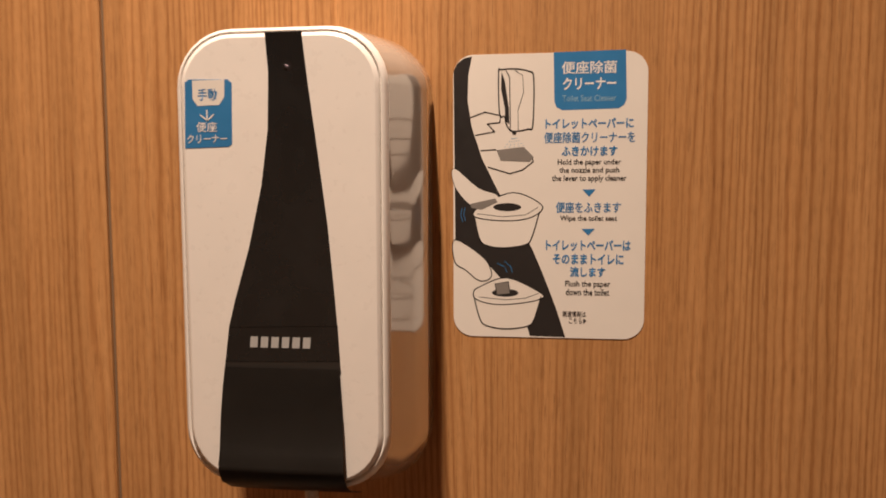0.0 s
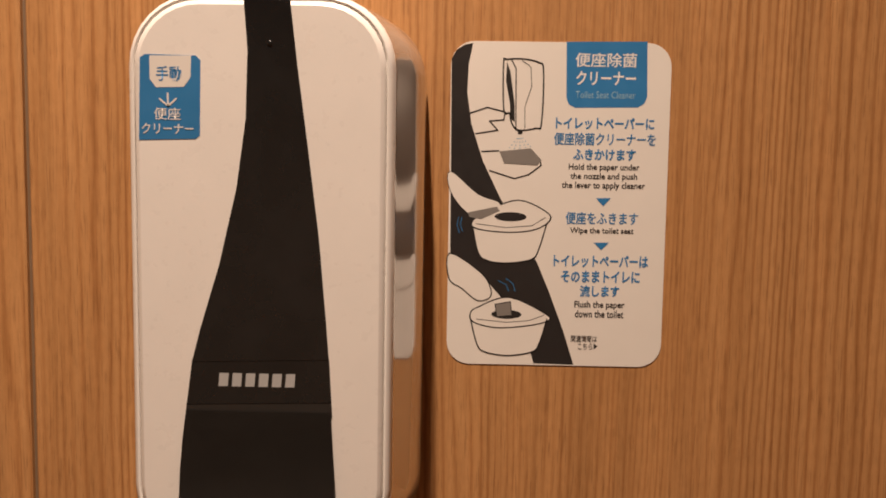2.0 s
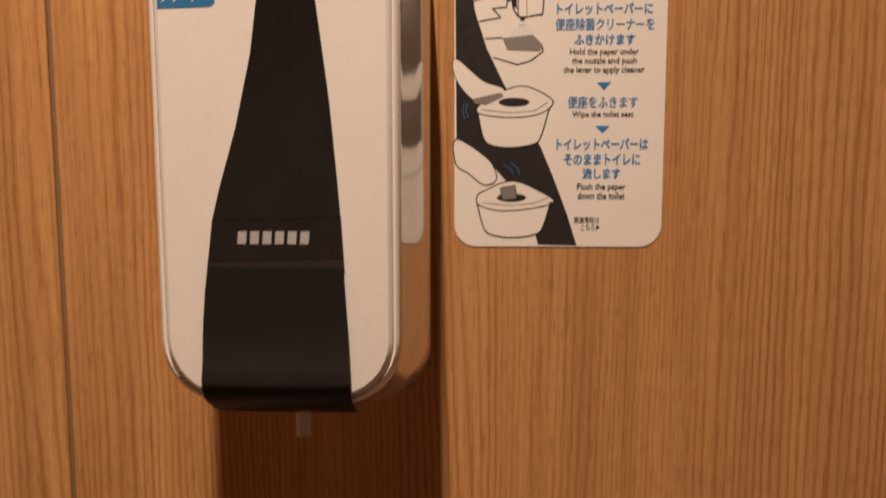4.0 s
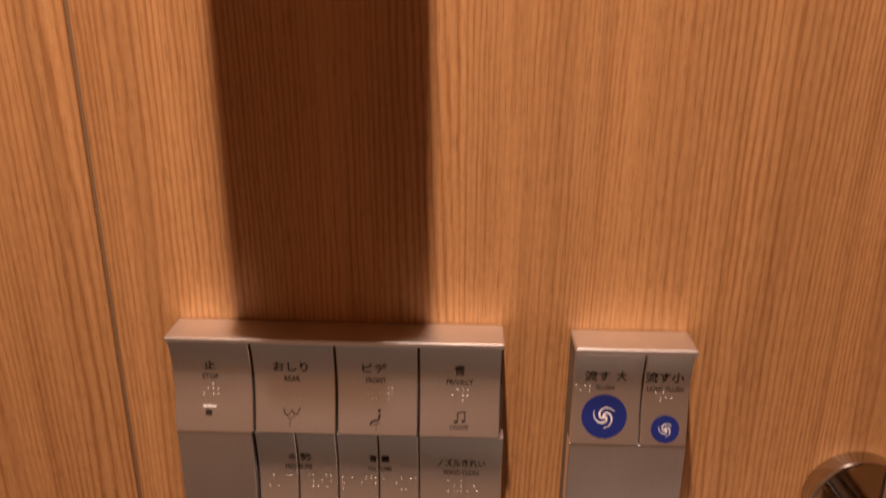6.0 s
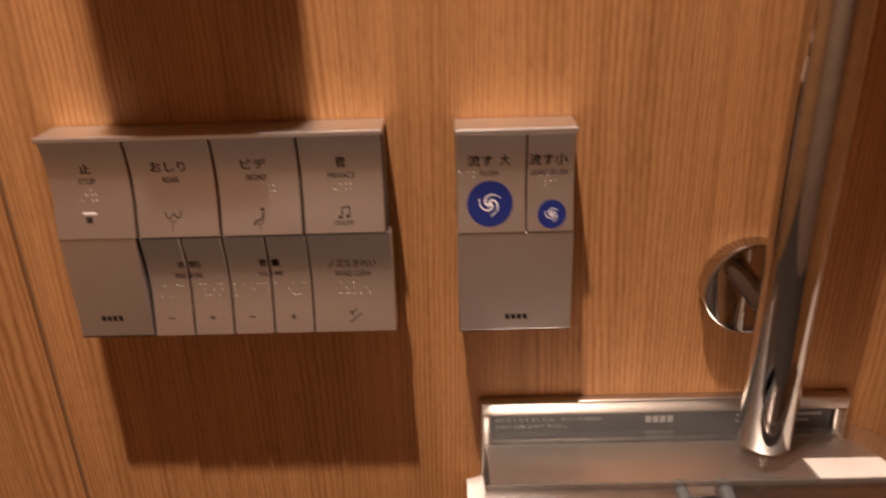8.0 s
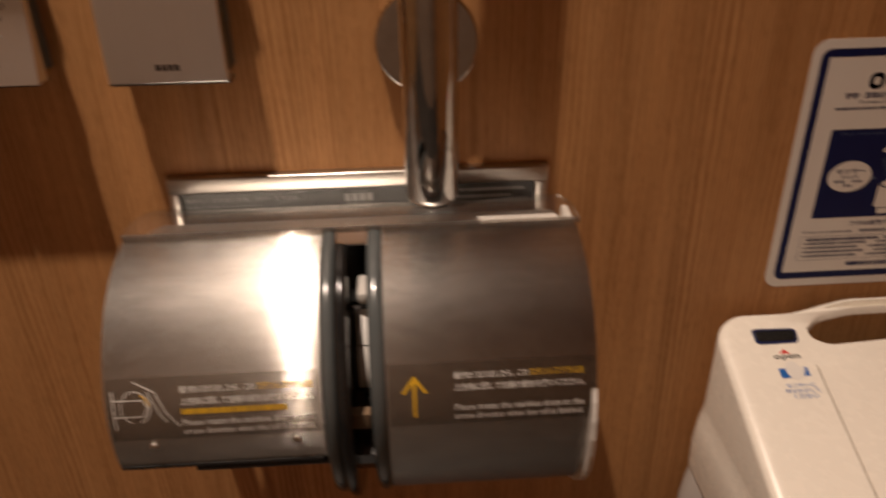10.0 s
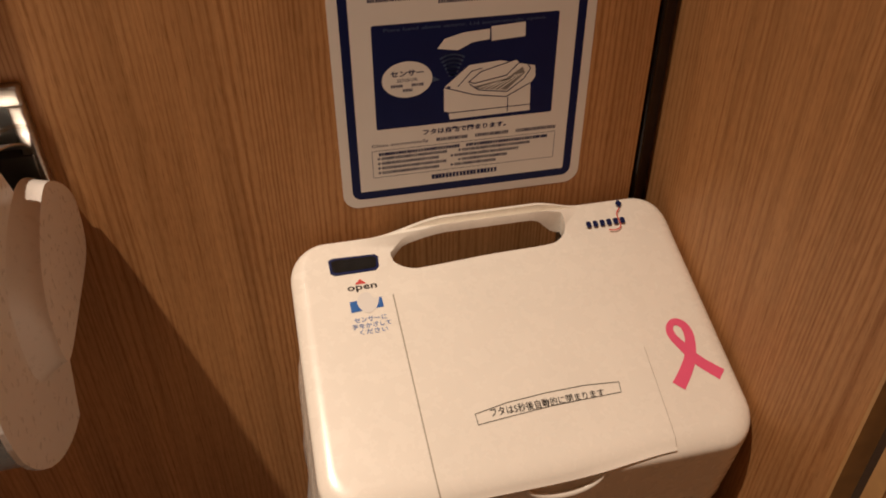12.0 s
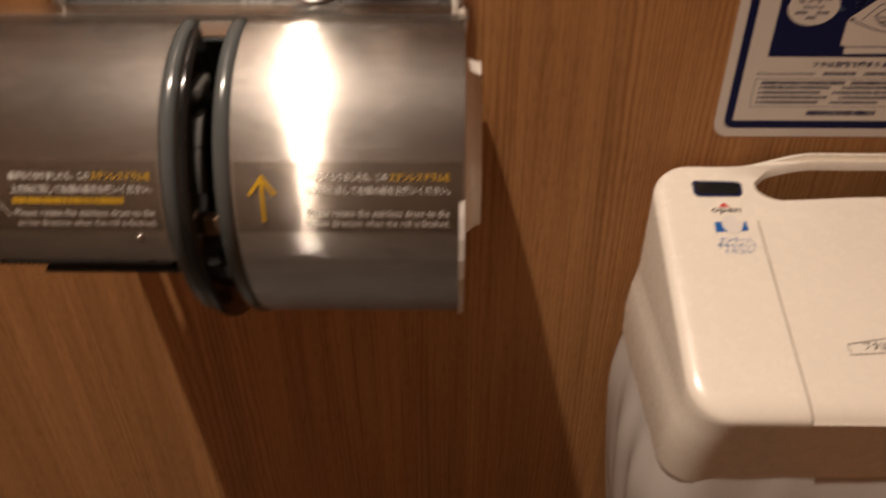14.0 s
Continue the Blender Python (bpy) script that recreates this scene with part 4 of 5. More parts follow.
def paper_holder():
    t = thing("paper_holder", (HX, 0, HZ), "stainless double toilet paper holder with two turning drums on oak panel", "paper holder")
    # wall frame with the nameplate
    x0, x1 = 0.1645 - HX, 0.4560 - HX
    fr = bmesh.new()
    for a in ((x0, x1, -0.009, 0.002, 0.077, 0.0905), (x0, x0 + 0.0085, -0.009, 0.002, -0.055, 0.0785), (x1 - 0.0105, x1, -0.009, 0.002, -0.055, 0.0785)):
        box(fr, *a, r=0.0020, seg=3)
    part("wall_frame", fr, FRAME_STEEL, t, "satin stainless wall frame", True)
    np_ = part("nameplate", boxed(x0 + 0.0086, x1 - 0.0106, -0.0035, 0.001, 0.044, 0.0765), SLATE, t, "dark gray nameplate strip")
    text("lettering", "紙がなくなりましたら、カバーを矢印の", (-134, 71.5), (-48, 67.5), I_SILVER, np_, on_wall, 0.0036)
    text("lettering", "方向に回転させて下さい。", (-134, 65.0), (-75, 61.0), I_SILVER, np_, on_wall, 0.0036)
    ink("mark", [bar((-12.5 + i * 5.8, 71), (-8.0 + i * 5.8, 64.5)) for i in range(4)], I_SILVER, np_, on_wall, 0.0036, "silver maker's mark")
    ink("small_print", bars((60, 71.4), (128, 68.8), 14) + bars((60, 65.6), (118, 63), 12), I_SILVER, np_, on_wall, 0.0036)
    part("backplate", boxed(x0 + 0.004, x1 - 0.004, -0.012, -0.0005, -0.055, 0.0440), GRAY, t, "gray plastic backplate")

    # drums
    for side, a_end in ((0, -12.5), (1, -66)):
        u0, u1 = (0.1640 - HX, 0.2900 - HX) if side == 0 else (0.3285 - HX, 0.4550 - HX)
        dr = part("drum", arc_shell(u0, u1, HR, 0.0012, a_end, 89.5, 40, 0.009 * side), DRUM_CLEAN if side else DRUM_WORN, t, "brushed stainless drum cover" if side else "brushed stainless drum cover dulled by smears", True)
        part("label_film", arc_shell(u0 + 0.0015, u1 - 0.0015, HR + 0.0003, 0.0002, 1.5, 26.8, 14), FILM, dr, "dark clear label film")
        place = drum_place(HR)
        if side:
            shaft = [mm_at(0.345, 6.0 + 2.4 * k) for k in range(7)]
            ink("arrow", stroke(shaft, 2.0) + stroke([mm_at(0.3385, 15.8), mm_at(0.3418, 18.6), mm_at(0.345, 21.4), mm_at(0.3482, 18.6), mm_at(0.3515, 15.8)], 2.0), I_YELLOW, dr, place, 0.0006, "yellow arrow")
            lx, rx = 0.369, 0.4470
        else:
            lx, rx = 0.2080, 0.2850
            def dense(pts):
                out = []
                for (p, q), (r, s) in zip(pts, pts[1:]):
                    out += [(p + (r - p) * k / 5, q + (s - q) * k / 5) for k in range(5)]
                return out + [pts[-1]]
            loop = oval(*mm_at(0.1815, 15.5), 8.5, 10.0, 24, -70, 250)
            ink("drawing", stroke(loop, 0.5) + stroke(dense([mm_at(0.169, 22), mm_at(0.169, 7)]), 0.7) + stroke(dense([mm_at(0.169, 18.5), mm_at(0.186, 18.4), mm_at(0.189, 15.3), mm_at(0.186, 12), mm_at(0.169, 12)]), 0.6) + stroke(dense([mm_at(0.1815, 25.3), mm_at(0.1935, 21.2), mm_at(0.1985, 13.5), mm_at(0.2055, 7.5)]), 0.6) + stroke(dense([mm_at(0.189, 21.5), mm_at(0.1955, 12.5), mm_at(0.199, 9.3)]), 0.5), I_WHITE, dr, place, 0.0006, "white line drawing")
            ink("arrow", stroke(dense([mm_at(0.1855, 20.3), mm_at(0.188, 18.8), mm_at(0.1895, 16.3)]), 0.9), I_YELLOW, dr, place, 0.0006)
        sp = lx + (rx - lx) * 0.58
        text("lettering", "紙がなくなりましたら、この", mm_at(lx, 20.3), mm_at(sp - 0.001, 23.1), I_WHITE, dr, place, 0.0005, 0.012)
        text("lettering", "ステンレスドラムを", mm_at(sp, 20.3), mm_at(rx, 23.1), I_YELLOW, dr, place, 0.0005, 0.012)
        text("lettering", "上方向に回して" + ("右側" if side else "左側") + "の紙をお使いください。", mm_at(lx, 15.7), mm_at(rx, 18.6), I_WHITE, dr, place, 0.0005, 0.012)
        if side:
            text("lettering", "Please rotate the stainless drum to the", mm_at(lx, 7.6), mm_at(rx, 10.3), I_WHITE, dr, place, 0.0005, 0.006)
            text("lettering", "arrow direction when the roll is finished.", mm_at(lx, 3.8), mm_at(rx, 6.5), I_WHITE, dr, place, 0.0005, 0.006)
        else:
            ink("small_print", bars(mm_at(lx, 12.0), mm_at(lx + 0.062, 14.2), 13), I_YELLOW, dr, place, 0.0005, "yellow small print")
            text("lettering", "Please rotate the stainless drum to the", mm_at(lx, 7.4), mm_at(rx, 9.9), I_WHITE, dr, place, 0.0005, 0.006)
            text("lettering", "arrow direction when the roll is finished.", mm_at(lx, 3.6), mm_at(rx, 6.1), I_WHITE, dr, place, 0.0005, 0.006)
            for sx in (0.1885, 0.2735):
                bm = bmesh.new()
                o = place(*[c / 1000 for c in mm_at(sx, -1.5)], 0)
                bmesh.ops.create_uvsphere(bm, u_segments=12, v_segments=6, radius=0.0024, matrix=Matrix.Translation(o))
                part("rivet", bm, FRAME_STEEL, dr, "steel rivet", True)
        # gray guard ring beside the gap
        g0, g1 = (0.2902 - HX, 0.2988 - HX) if side == 0 else (0.3188 - HX, 0.3283 - HX)
        bm = ring_shell(g0, g1, HR + 0.0017, 0.012, -74, 90, 0.009)
        part("guard_ring", bm, GRAY, t, "glossy blue-gray plastic guard ring", True)
    # saw-toothed paper cutter under the first drum
    bm = bmesh.new()
    pl = drum_place(HR)
    n = 34
    wide = 0.1225 / n
    edge = [(0.1645 - HX + i * wide / 2, -0.0216 if i % 2 == 0 else -0.0240) for i in range(2 * n + 1)]
    cols = [[bm.verts.new(pl(u, v, w)) for v, w in ((-0.0196, -0.0014), (-0.0196, 0.0008), (low, 0.0008), (low, -0.0014))] for u, low in edge]
    for p, q in zip(cols, cols[1:]):
        for k in range(4):
            bm.faces.new((p[k], p[(k + 1) % 4], q[(k + 1) % 4], q[k]))
    bm.faces.new(cols[0])
    bm.faces.new(cols[-1])
    part("cutter", bm, BLACK, t, "black saw-toothed paper cutter")
    part("spring_plate", boxed(0.205 - HX, 0.300 - HX, HY - 0.080, HY + 0.00, -0.0360, -0.0330, r=0.001), BLACK, t, "black spring plate")

    # middle web with clear arms
    web = [(-HY + q * math.cos(radians(a)), q * math.sin(radians(a))) for a, q in ((a, 0.086 if a < -15 else 0.044) for a in range(-90, 91, 10))] + [(0.012, 0.04), (0.012, -0.05)]
    part("middle_web", side_disc(0.2990 - HX, 0.3186 - HX, web), BLACK_GLOSS, t, "black plastic middle web")
    part("web_rib", ring_shell(0.2992 - HX, 0.3066 - HX, HR + 0.0042, 0.048, -88, 76, 0.010), BLACK_GLOSS, t, "glossy black rounded rib", True)
    arm = [(-HY + 0.046 * math.cos(radians(a)), 0.046 * math.sin(radians(a))) for a in range(-70, 91, 10)] + [(0.01, 0.070), (0.01, 0.04), (0.09, 0.02), (0.10, -0.04)]
    part("clear_arm", side_disc(0.3136 - HX, 0.3184 - HX, arm), CLEAR, t, "clear plastic roll arm")
    part("roll_clip", arc_shell(0.3105 - HX, 0.3186 - HX, 0.0560, 0.006, 5, 33, 16), WHITE, t, "white plastic roll clip")
    part("clip_tab", arc_shell(0.3105 - HX, 0.3186 - HX, 0.0560, 0.005, 34, 58, 10), CEIL, t, "pale gray plastic tab")
    part("wood_block", arc_shell(0.3060 - HX, 0.3170 - HX, 0.0800, 0.008, -6, 2, 4), SEAM, t, "small brown block in the gap")
    part("clear_clip", boxed(0.3110 - HX, 0.3184 - HX, HY - 0.036, HY - 0.010, 0.0540, 0.0630, r=0.003), FROST, t, "clear plastic clip between the drums", True)
    # clear cover over the top
    prof = []
    for i in range(13):
        f = i / 12
        d = 0.010 + f * 0.098
        prof.append((d, 0.0600 + 0.0325 * math.sin(f * math.pi / 2) ** 0.8))
    outer = [(d, z + 0.0026) for d, z in prof]
    part("clear_cover", side_disc(0.1635 - HX, 0.4575 - HX, prof + outer[::-1]), CLEAR, t, "clear plastic top cover", True)
    inner = [(d, z - 0.010) for d, z in prof]
    part("inner_plate", side_disc(0.1680 - HX, 0.4520 - HX, inner + [(d, z - 0.0012) for d, z in inner[::-1]]), STEEL_PLATE, t, "steel plate under the clear cover", True)
    part("paper_edge", side_disc(0.3950 - HX, 0.4500 - HX, [(d, z + 0.0012) for d, z in inner[7:]] + [(d, z + 0.0004) for d, z in inner[7:][::-1]]), PAPER, t, "white paper edge under the cover")
    part("cover_lip", boxed(0.1635 - HX, 0.4575 - HX, -0.1098, -0.1074, 0.0916, 0.0958, r=0.0008), CLEAR_EDGE, t, "thick edge of the clear cover")

    # white side plates, each with a hinge arm
    for s in (0, 1):
        e0, e1 = (0.1645 - HX, 0.1675 - HX) if s == 0 else (0.4520 - HX, 0.4552 - HX)
        wide = [(a, 0.0900 + (0.0115 * min(1.0, max(0.0, (20 - a) / 45)) if s else 0.0)) for a in range(-12 if s == 0 else -88, 89, 8)]
        pts = [(-HY + r * math.cos(radians(a)), r * math.sin(radians(a))) for a, r in wide] + [(0.080, 0.070), (0.066, 0.040), (0.072, -0.040)]
        part("side_plate", side_disc(e0, e1, pts), WHITE, t, "white plastic end plate")
        f0, f1 = (e0 - 0.012, e0 + 0.0005) if s == 0 else (e1 - 0.0005, e1 + 0.0115)
        face = smooth([(0.010, 0.014), (0.028, 0.032), (0.052, 0.045), (0.076, 0.041), (0.102, 0.026), (0.119, 0.006), (0.125, -0.018), (0.124, -0.036), (0.112, -0.043), (0.066, -0.038), (0.018, -0.029), (0.006, -0.004)])
        foot = smooth([(0.010, 0.018), (0.030, 0.037), (0.056, 0.051), (0.086, 0.051), (0.116, 0.040), (0.138, 0.020), (0.146, -0.010), (0.142, -0.034), (0.122, -0.046), (0.066, -0.041), (0.016, -0.032), (0.004, -0.004)])
        near, far = (f1, f0) if s == 0 else (f0, f1)
        rings = []
        for q, grow in ((0.0, 0.0), (0.35, 0.55), (0.75, 0.92), (0.93, 1.0), (1.0, 1.04)):
            rings.append([(near + (far - near) * q, -(a + (c - a) * grow), b + (d - b) * grow) for (a, b), (c, d) in zip(foot, face)])
        part("hinge_arm", loft(rings), WHITE, t, "white plastic hinge arm with a curved front", True)
        if s:
            part("cap", boxed(e0 - 0.001, e1 + 0.001, -0.098, -0.078, 0.080, 0.0905, r=0.002), WHITE, t, "small white corner cap")
    return t


paper_holder()


def paper_roll(x0, x1):
    cx = (x0 + x1) / 2
    t = thing("toilet_roll", (cx, HY, HZ), "white toilet paper roll inside a steel holder", "toilet roll", "rolls in the holder")
    w = (x1 - x0) / 2
    m = Matrix.Rotation(radians(90), 4, "Y")
    part("paper", revolve([(0.020, -w), (0.056, -w), (0.057, -w + 0.001), (0.057, w - 0.001), (0.056, w), (0.020, w)], m, 40), PAPER, t, "", True)
    return t


roll = paper_roll(0.170, 0.284)
copy_thing(roll, Matrix.Translation((0.3915, HY, HZ)))

# ---------------------------------------------------------------- notice above the bin


def notice():
    t = thing("notice_sticker", (0.746, 0, 0.729), "white and navy sanitary box notice sticker on oak panel", "sticker")
    part("sheet", prism(rounded(0.190, 0.2135, 0.0120, 8), on_wall, -0.0004, 0.0003), STICKER, t)
    o, i = [(u * 1000, v * 1000) for u, v in rounded(0.1755, 0.199, 0.0075, 6)], [(u * 1000, v * 1000) for u, v in rounded(0.1625, 0.186, 0.0008, 6)]
    ink("border", [[o[k], o[(k + 1) % len(o)], i[(k + 1) % len(o)], i[k]] for k in range(len(o))], I_NAVY, t, on_sheet, 0.0007, "navy border line")
    # brand line as plain rounded bars
    a, b = (-46.6, 67.1), (50.6, 80.6)
    w = (b[0] - a[0]) / 7
    ink("brand_shape", [q for k in range(7) for q in stroke([(x, y) for x, y in rounded(w * 0.60, 9.6, 3.6, 4, a[0] + (k + 0.45) * w, 74.0)], 3.2, True)], I_NAVY, t, on_sheet, 0.0007, "navy brand shapes")
    text("lettering", "静菌・脱臭処理が施してあるサニタリーボックスです。", (-62, 60.2), (62, 65.4), I_NAVY, t, on_sheet, 0.0007, 0.022)
    text("lettering", "Contains deodorizing and anti-bacterial treatment", (-50, 55.6), (50, 58.8), I_NAVY, t, on_sheet, 0.0007)
    ink("small_print", bars((-68, 51.4), (8, 53.6), 24) + bars((18, 51.4), (68, 53.6), 16) + bars((-20, 47.6), (38, 49.8), 18), I_SLATE, t, on_sheet, 0.0007)
    pic = [(x, y) for x, y in rounded(134, 73, 1.5, 3, 0.5, 0.0)]
    top, foot = 35.7, -41.8
    pic = [(x * 1.0, foot + (y + 36.5) / 73 * (top - foot)) for x, y in pic]
    ink("picture", [pic], I_NAVY, t, on_sheet, 0.0007, "navy picture panel")
    text("lettering", "Place hand above sensor. Lid automatically opens.", (-58, top - 5.6), (58, top - 2.6), I_DUSK, t, on_sheet, 0.0010)
    # plain sleeve shape over the box
    ink("drawing", [[(-20.8, 15.8), (-15.6, 22.5), (-2.1, 25.9), (17.0, 27.0), (17.0, 19.6), (4.2, 18.2), (-6.1, 13.4)], [(17.8, 28.6), (42.8, 29.9), (43.1, 19.4), (18.4, 18.1)]], STICKER, t, on_sheet, 0.0010)
    c = (-9.9, -8.5)
    for q in (5.0, 7.6, 10.2, 12.8, 15.4, 18.0):
        ink("drawing", stroke(oval(c[0], c[1] - 1.5, q, q * 1.15, 8, 62, 118), 1.3), I_DUSK, t, on_sheet, 0.0010)
    c = (-42.7, -4.8)
    ink("drawing", [oval(c[0], c[1], 18.2, 13.6)], STICKER, t, on_sheet, 0.0011)
    ink("drawing", [[(-29.4, -0.3), (-19.4, -7.2), (-30.6, -10.1)]], I_DUSK, t, on_sheet, 0.0010)
    text("lettering", "センサー", (c[0] - 12, c[1] + 2.5), (c[0] + 12, c[1] + 7.0), I_NAVY, t, on_sheet, 0.0013, 0.034)
    text("lettering", "SENSOR", (c[0] - 7.5, c[1] - 1.6), (c[0] + 7.5, c[1] + 1.0), I_NAVY, t, on_sheet, 0.0013, 0.006)
    ink("small_print", bars((c[0] - 12, c[1] - 5.4), (c[0] - 3, c[1] - 3.2), 3) + bars((c[0] + 3, c[1] - 5.4), (c[0] + 12, c[1] - 3.2), 3) + bars((c[0] - 3.5, c[1] - 9), (c[0] + 3.5, c[1] - 6.8), 2), I_SLATE, t, on_sheet, 0.0013)
    body = [(-16.1, -13.6), (2.4, 1.6), (25.1, 3.0), (52.0, -3.3), (52.8, -11.8), (49.3, -17.0), (50.1, -38.7), (-11.8, -39.4), (-12.6, -33.9), (-16.1, -32.9)]
    ink("drawing", [body], STICKER, t, on_sheet, 0.0010)
    lid = [(2.3, -11.2), (11.1, -4.2), (37.4, 2.7), (40.2, 0.5), (30.6, -8.7), (6.7, -12.7)]
    ln = stroke([(-16.1, -13.6), (6.2, -21.5), (30.9, -25.7), (49.7, -16.1)], 0.8) + stroke([(-16.1, -32.9), (-11.7, -34.1), (50.0, -33.8)], 0.7) + stroke(lid, 0.8, True) + stroke([(32.3, -26.4), (32.5, -37.5)], 0.7)
    ln += stroke([(-5.6, -13.7), (4.1, -3.2), (11.9, -1.5)], 0.7) + stroke([(41.0, 0.4), (46.0, -1.0), (48.6, -5.5), (44.0, -12.5), (31.5, -21.6), (10.0, -18.2), (3.2, -13.2)], 0.8)
    # slatted tray under the raised lid
    ink("drawing", [[(6.0, -15.2), (30.5, -11.2), (42.6, -3.4), (44.6, -8.2), (31.2, -20.2), (10.4, -17.4)]], I_GRAY, t, on_sheet, 0.0011)
    slats = []
    for k in range(5):
        slats += stroke([(10.5 + 3.6 * k, -16.6 - 0.75 * k), (32.0 + 2.6 * k, -11.6 + 1.2 * k - 0.8 * max(0, k - 2))], 0.75)
    ink("drawing", slats, STICKER, t, on_sheet, 0.0012)
    ink("drawing", ln + [oval(*(-12.6, -13.7), 1.4, 1.0, 10)], I_NAVY, t, on_sheet, 0.0013)
    ink("drawing", [lid], STICKER, t, on_sheet, 0.0012)
    text("lettering", "フタは自動で閉まります。", (-32, -50.0), (32, -45.2), I_NAVY, t, on_sheet, 0.0007, 0.036)
    text("lettering", "Close automatically", (-71, -56.6), (-28, -53.4), I_NAVY, t, on_sheet, 0.0007, 0.010)
    ink("small_print", bars((-22, -56.2), (2, -53.4), 8) + bars((8, -56.2), (34, -53.4), 8) + bars((40, -56.2), (72, -53.4), 12), I_SLATE, t, on_sheet, 0.0007)
    ink("rule", stroke([(-71, -59.0), (72, -59.0), (72, -81.5), (-71, -81.5)], 0.35, True), I_NAVY, t, on_sheet, 0.0007)
    ink("small_print", bars((-66, -63.4), (-4, -60.8), 17) + bars((1, -63.4), (66, -60.8), 18), I_NAVY, t, on_sheet, 0.0007)
    rows = []
    for k in range(4):
        z = -67.0 - 4.0 * k
        rows += [oval(-66, z + 1.2, 1.1, 1.1, 10), oval(-4 - 6 * (k % 2), z + 1.2, 1.1, 1.1, 10)]
        rows += bars((-64, z), (-14 - 6 * (k % 2), z + 2.4), 17) + bars((-2 - 6 * (k % 2), z), (52 - 9 * k, z + 2.4), 18)
    ink("small_print", rows, I_SLATE, t, on_sheet, 0.0007)
    ink("small_print", bars((-26, -88.6), (26, -84.6), 11), I_NAVY, t, on_sheet, 0.0007)


notice()

# ---------------------------------------------------------------- sanitary bin


SLOPE = 0.39
LEN = math.hypot(1, SLOPE)


def on_lid(u, v, w):
    """Millimetre plan on the sloping lid: v runs back up the slope."""
    return Vector((u, -0.1 + (v - SLOPE * w) / LEN, 0.570 + (SLOPE * v + w) / LEN))


def sanitary_bin():
    t = thing("sanitary_bin", (0.757, 0, 0), "ivory plastic sensor-lid sanitary bin with carrying handle on the floor", "sanitary bin")
    # body
    def ring(w, y0, y1, r, z):
        return [(u, v, z) for u, v in rounded(w, y1 - y0, r, 6, 0, (y0 + y1) / 2)]

    part("body", loft([ring(0.235, -0.180, -0.030, 0.020, 0.0), ring(0.238, -0.182, -0.028, 0.022, 0.01), ring(0.262, -0.192, -0.020, 0.024, 0.47)]), IVORY, t, "ivory plastic box", True)
    # lid shell: skirt with a finger hollow, rounded shoulder, sloping top, arched handle at the back
    def lid_at(y):
        return 0.609 + SLOPE * y

    def step(f):
        f = min(1.0, max(0.0, f))
        return f * f * (3 - 2 * f)

    def hump(x, y):
        near = step((y + 0.042) / 0.024)
        return near * (0.0005 + 0.0125 * step((x + 0.092) / 0.062) * (1 - 0.62 * step((x - 0.042) / 0.040)))

    def outline(w, d, r, cx, cy, nx=54, ny=22):
        pts = rounded(w, d, r, 8, cx, cy)
        out = []
        for k in range(4):
            corner = pts[k * 9:k * 9 + 9]
            (a, b), (c, e) = corner[-1], pts[(k * 9 + 9) % len(pts)]
            n = nx if k % 2 == 0 else ny
            out += corner + [(a + (c - a) * m / n, b + (e - b) * m / n) for m in range(1, n)]
        return out

    R, H = 0.0135, 0.0070
    turn = [(R * (1 - math.cos(radians(a))), H * (1 - math.sin(radians(a)))) for a in range(0, 91, 15)]
    levels = [(0.0030, None, z) for z in (0.452, 0.458)] + [(0.0015, None, 0.480)] + [(0.0, None, 0.500 + 0.0018 * k) for k in range(12)]
    levels += [(inset, drop, 0) for inset, drop in turn]
    shell = []
    for inset, drop, low in levels:
        side = inset
        w, y0, y1 = 0.308 - 2 * side, -0.2065 + (inset if drop is not None else 0.0) + (0.0 if drop is not None else (0.520 - low) * 0.115), -0.0120 - max(inset, 0.0) * 0.40
        row = []
        # the skirt spreads towards its foot on the free side
        flare = 0.0085 * step((0.530 - low) / 0.060) if drop is None else 0.0
        for u, v in outline(w + flare, y1 - y0, 0.027 - max(inset, 0) * 0.6, -flare / 2, (y0 + y1) / 2):
            z = low if drop is None else lid_at(v) - drop + hump(u, v)
            if drop is None and v < y0 + 0.002:
                e = ((u - 0.008) / 0.027) ** 2 + ((z - 0.5245) / 0.0175) ** 2
                v += 0.0085 * max(0.0, 1 - e) ** 0.4
            row.append((u, v, z))
        shell.append(row)
    bm = loft(shell, cap=False)
    inner = [v for v in bm.verts][-len(shell[0]):]
    # opening under the handle
    hole = [(x / 1000, y / 1000) for x, y in [(-77.0, 74.4), (-74.4, 65.7), (-62.4, 59.0), (-45.8, 58.9), (-0.7, 61.5), (45.5, 62.6), (58.1, 65.9), (64.3, 72.9), (63.8, 83.1), (54.8, 88.7), (31.9, 92.0), (1.5, 92.4), (-31.2, 89.7), (-61.3, 85.2)]]
    hole = [q for quad in strip([(x * 1000, y * 1000) for x, y in hole + hole[:1]], 0.001, 4) for q in quad[:1]]
    hv = []
    for u, v in hole:
        x, y = u / 1000, min(-0.1 + v / 1000 / LEN, -0.0222)
        hv.append(bm.verts.new((x, y, lid_at(y) + hump(x, y))))
    he = [bm.edges.new((hv[i], hv[(i + 1) % len(hv)])) for i in range(len(hv))]
    ie = [bm.edges.get((inner[i], inner[(i + 1) % len(inner)])) for i in range(len(inner))]
    # a fold line across the top: flat in front of it, rising to the handle behind
    ends = [min(inner, key=lambda v: (v.co.x - s * 0.14) ** 2 + (v.co.y + 0.050) ** 2) for s in (-1, 1)]
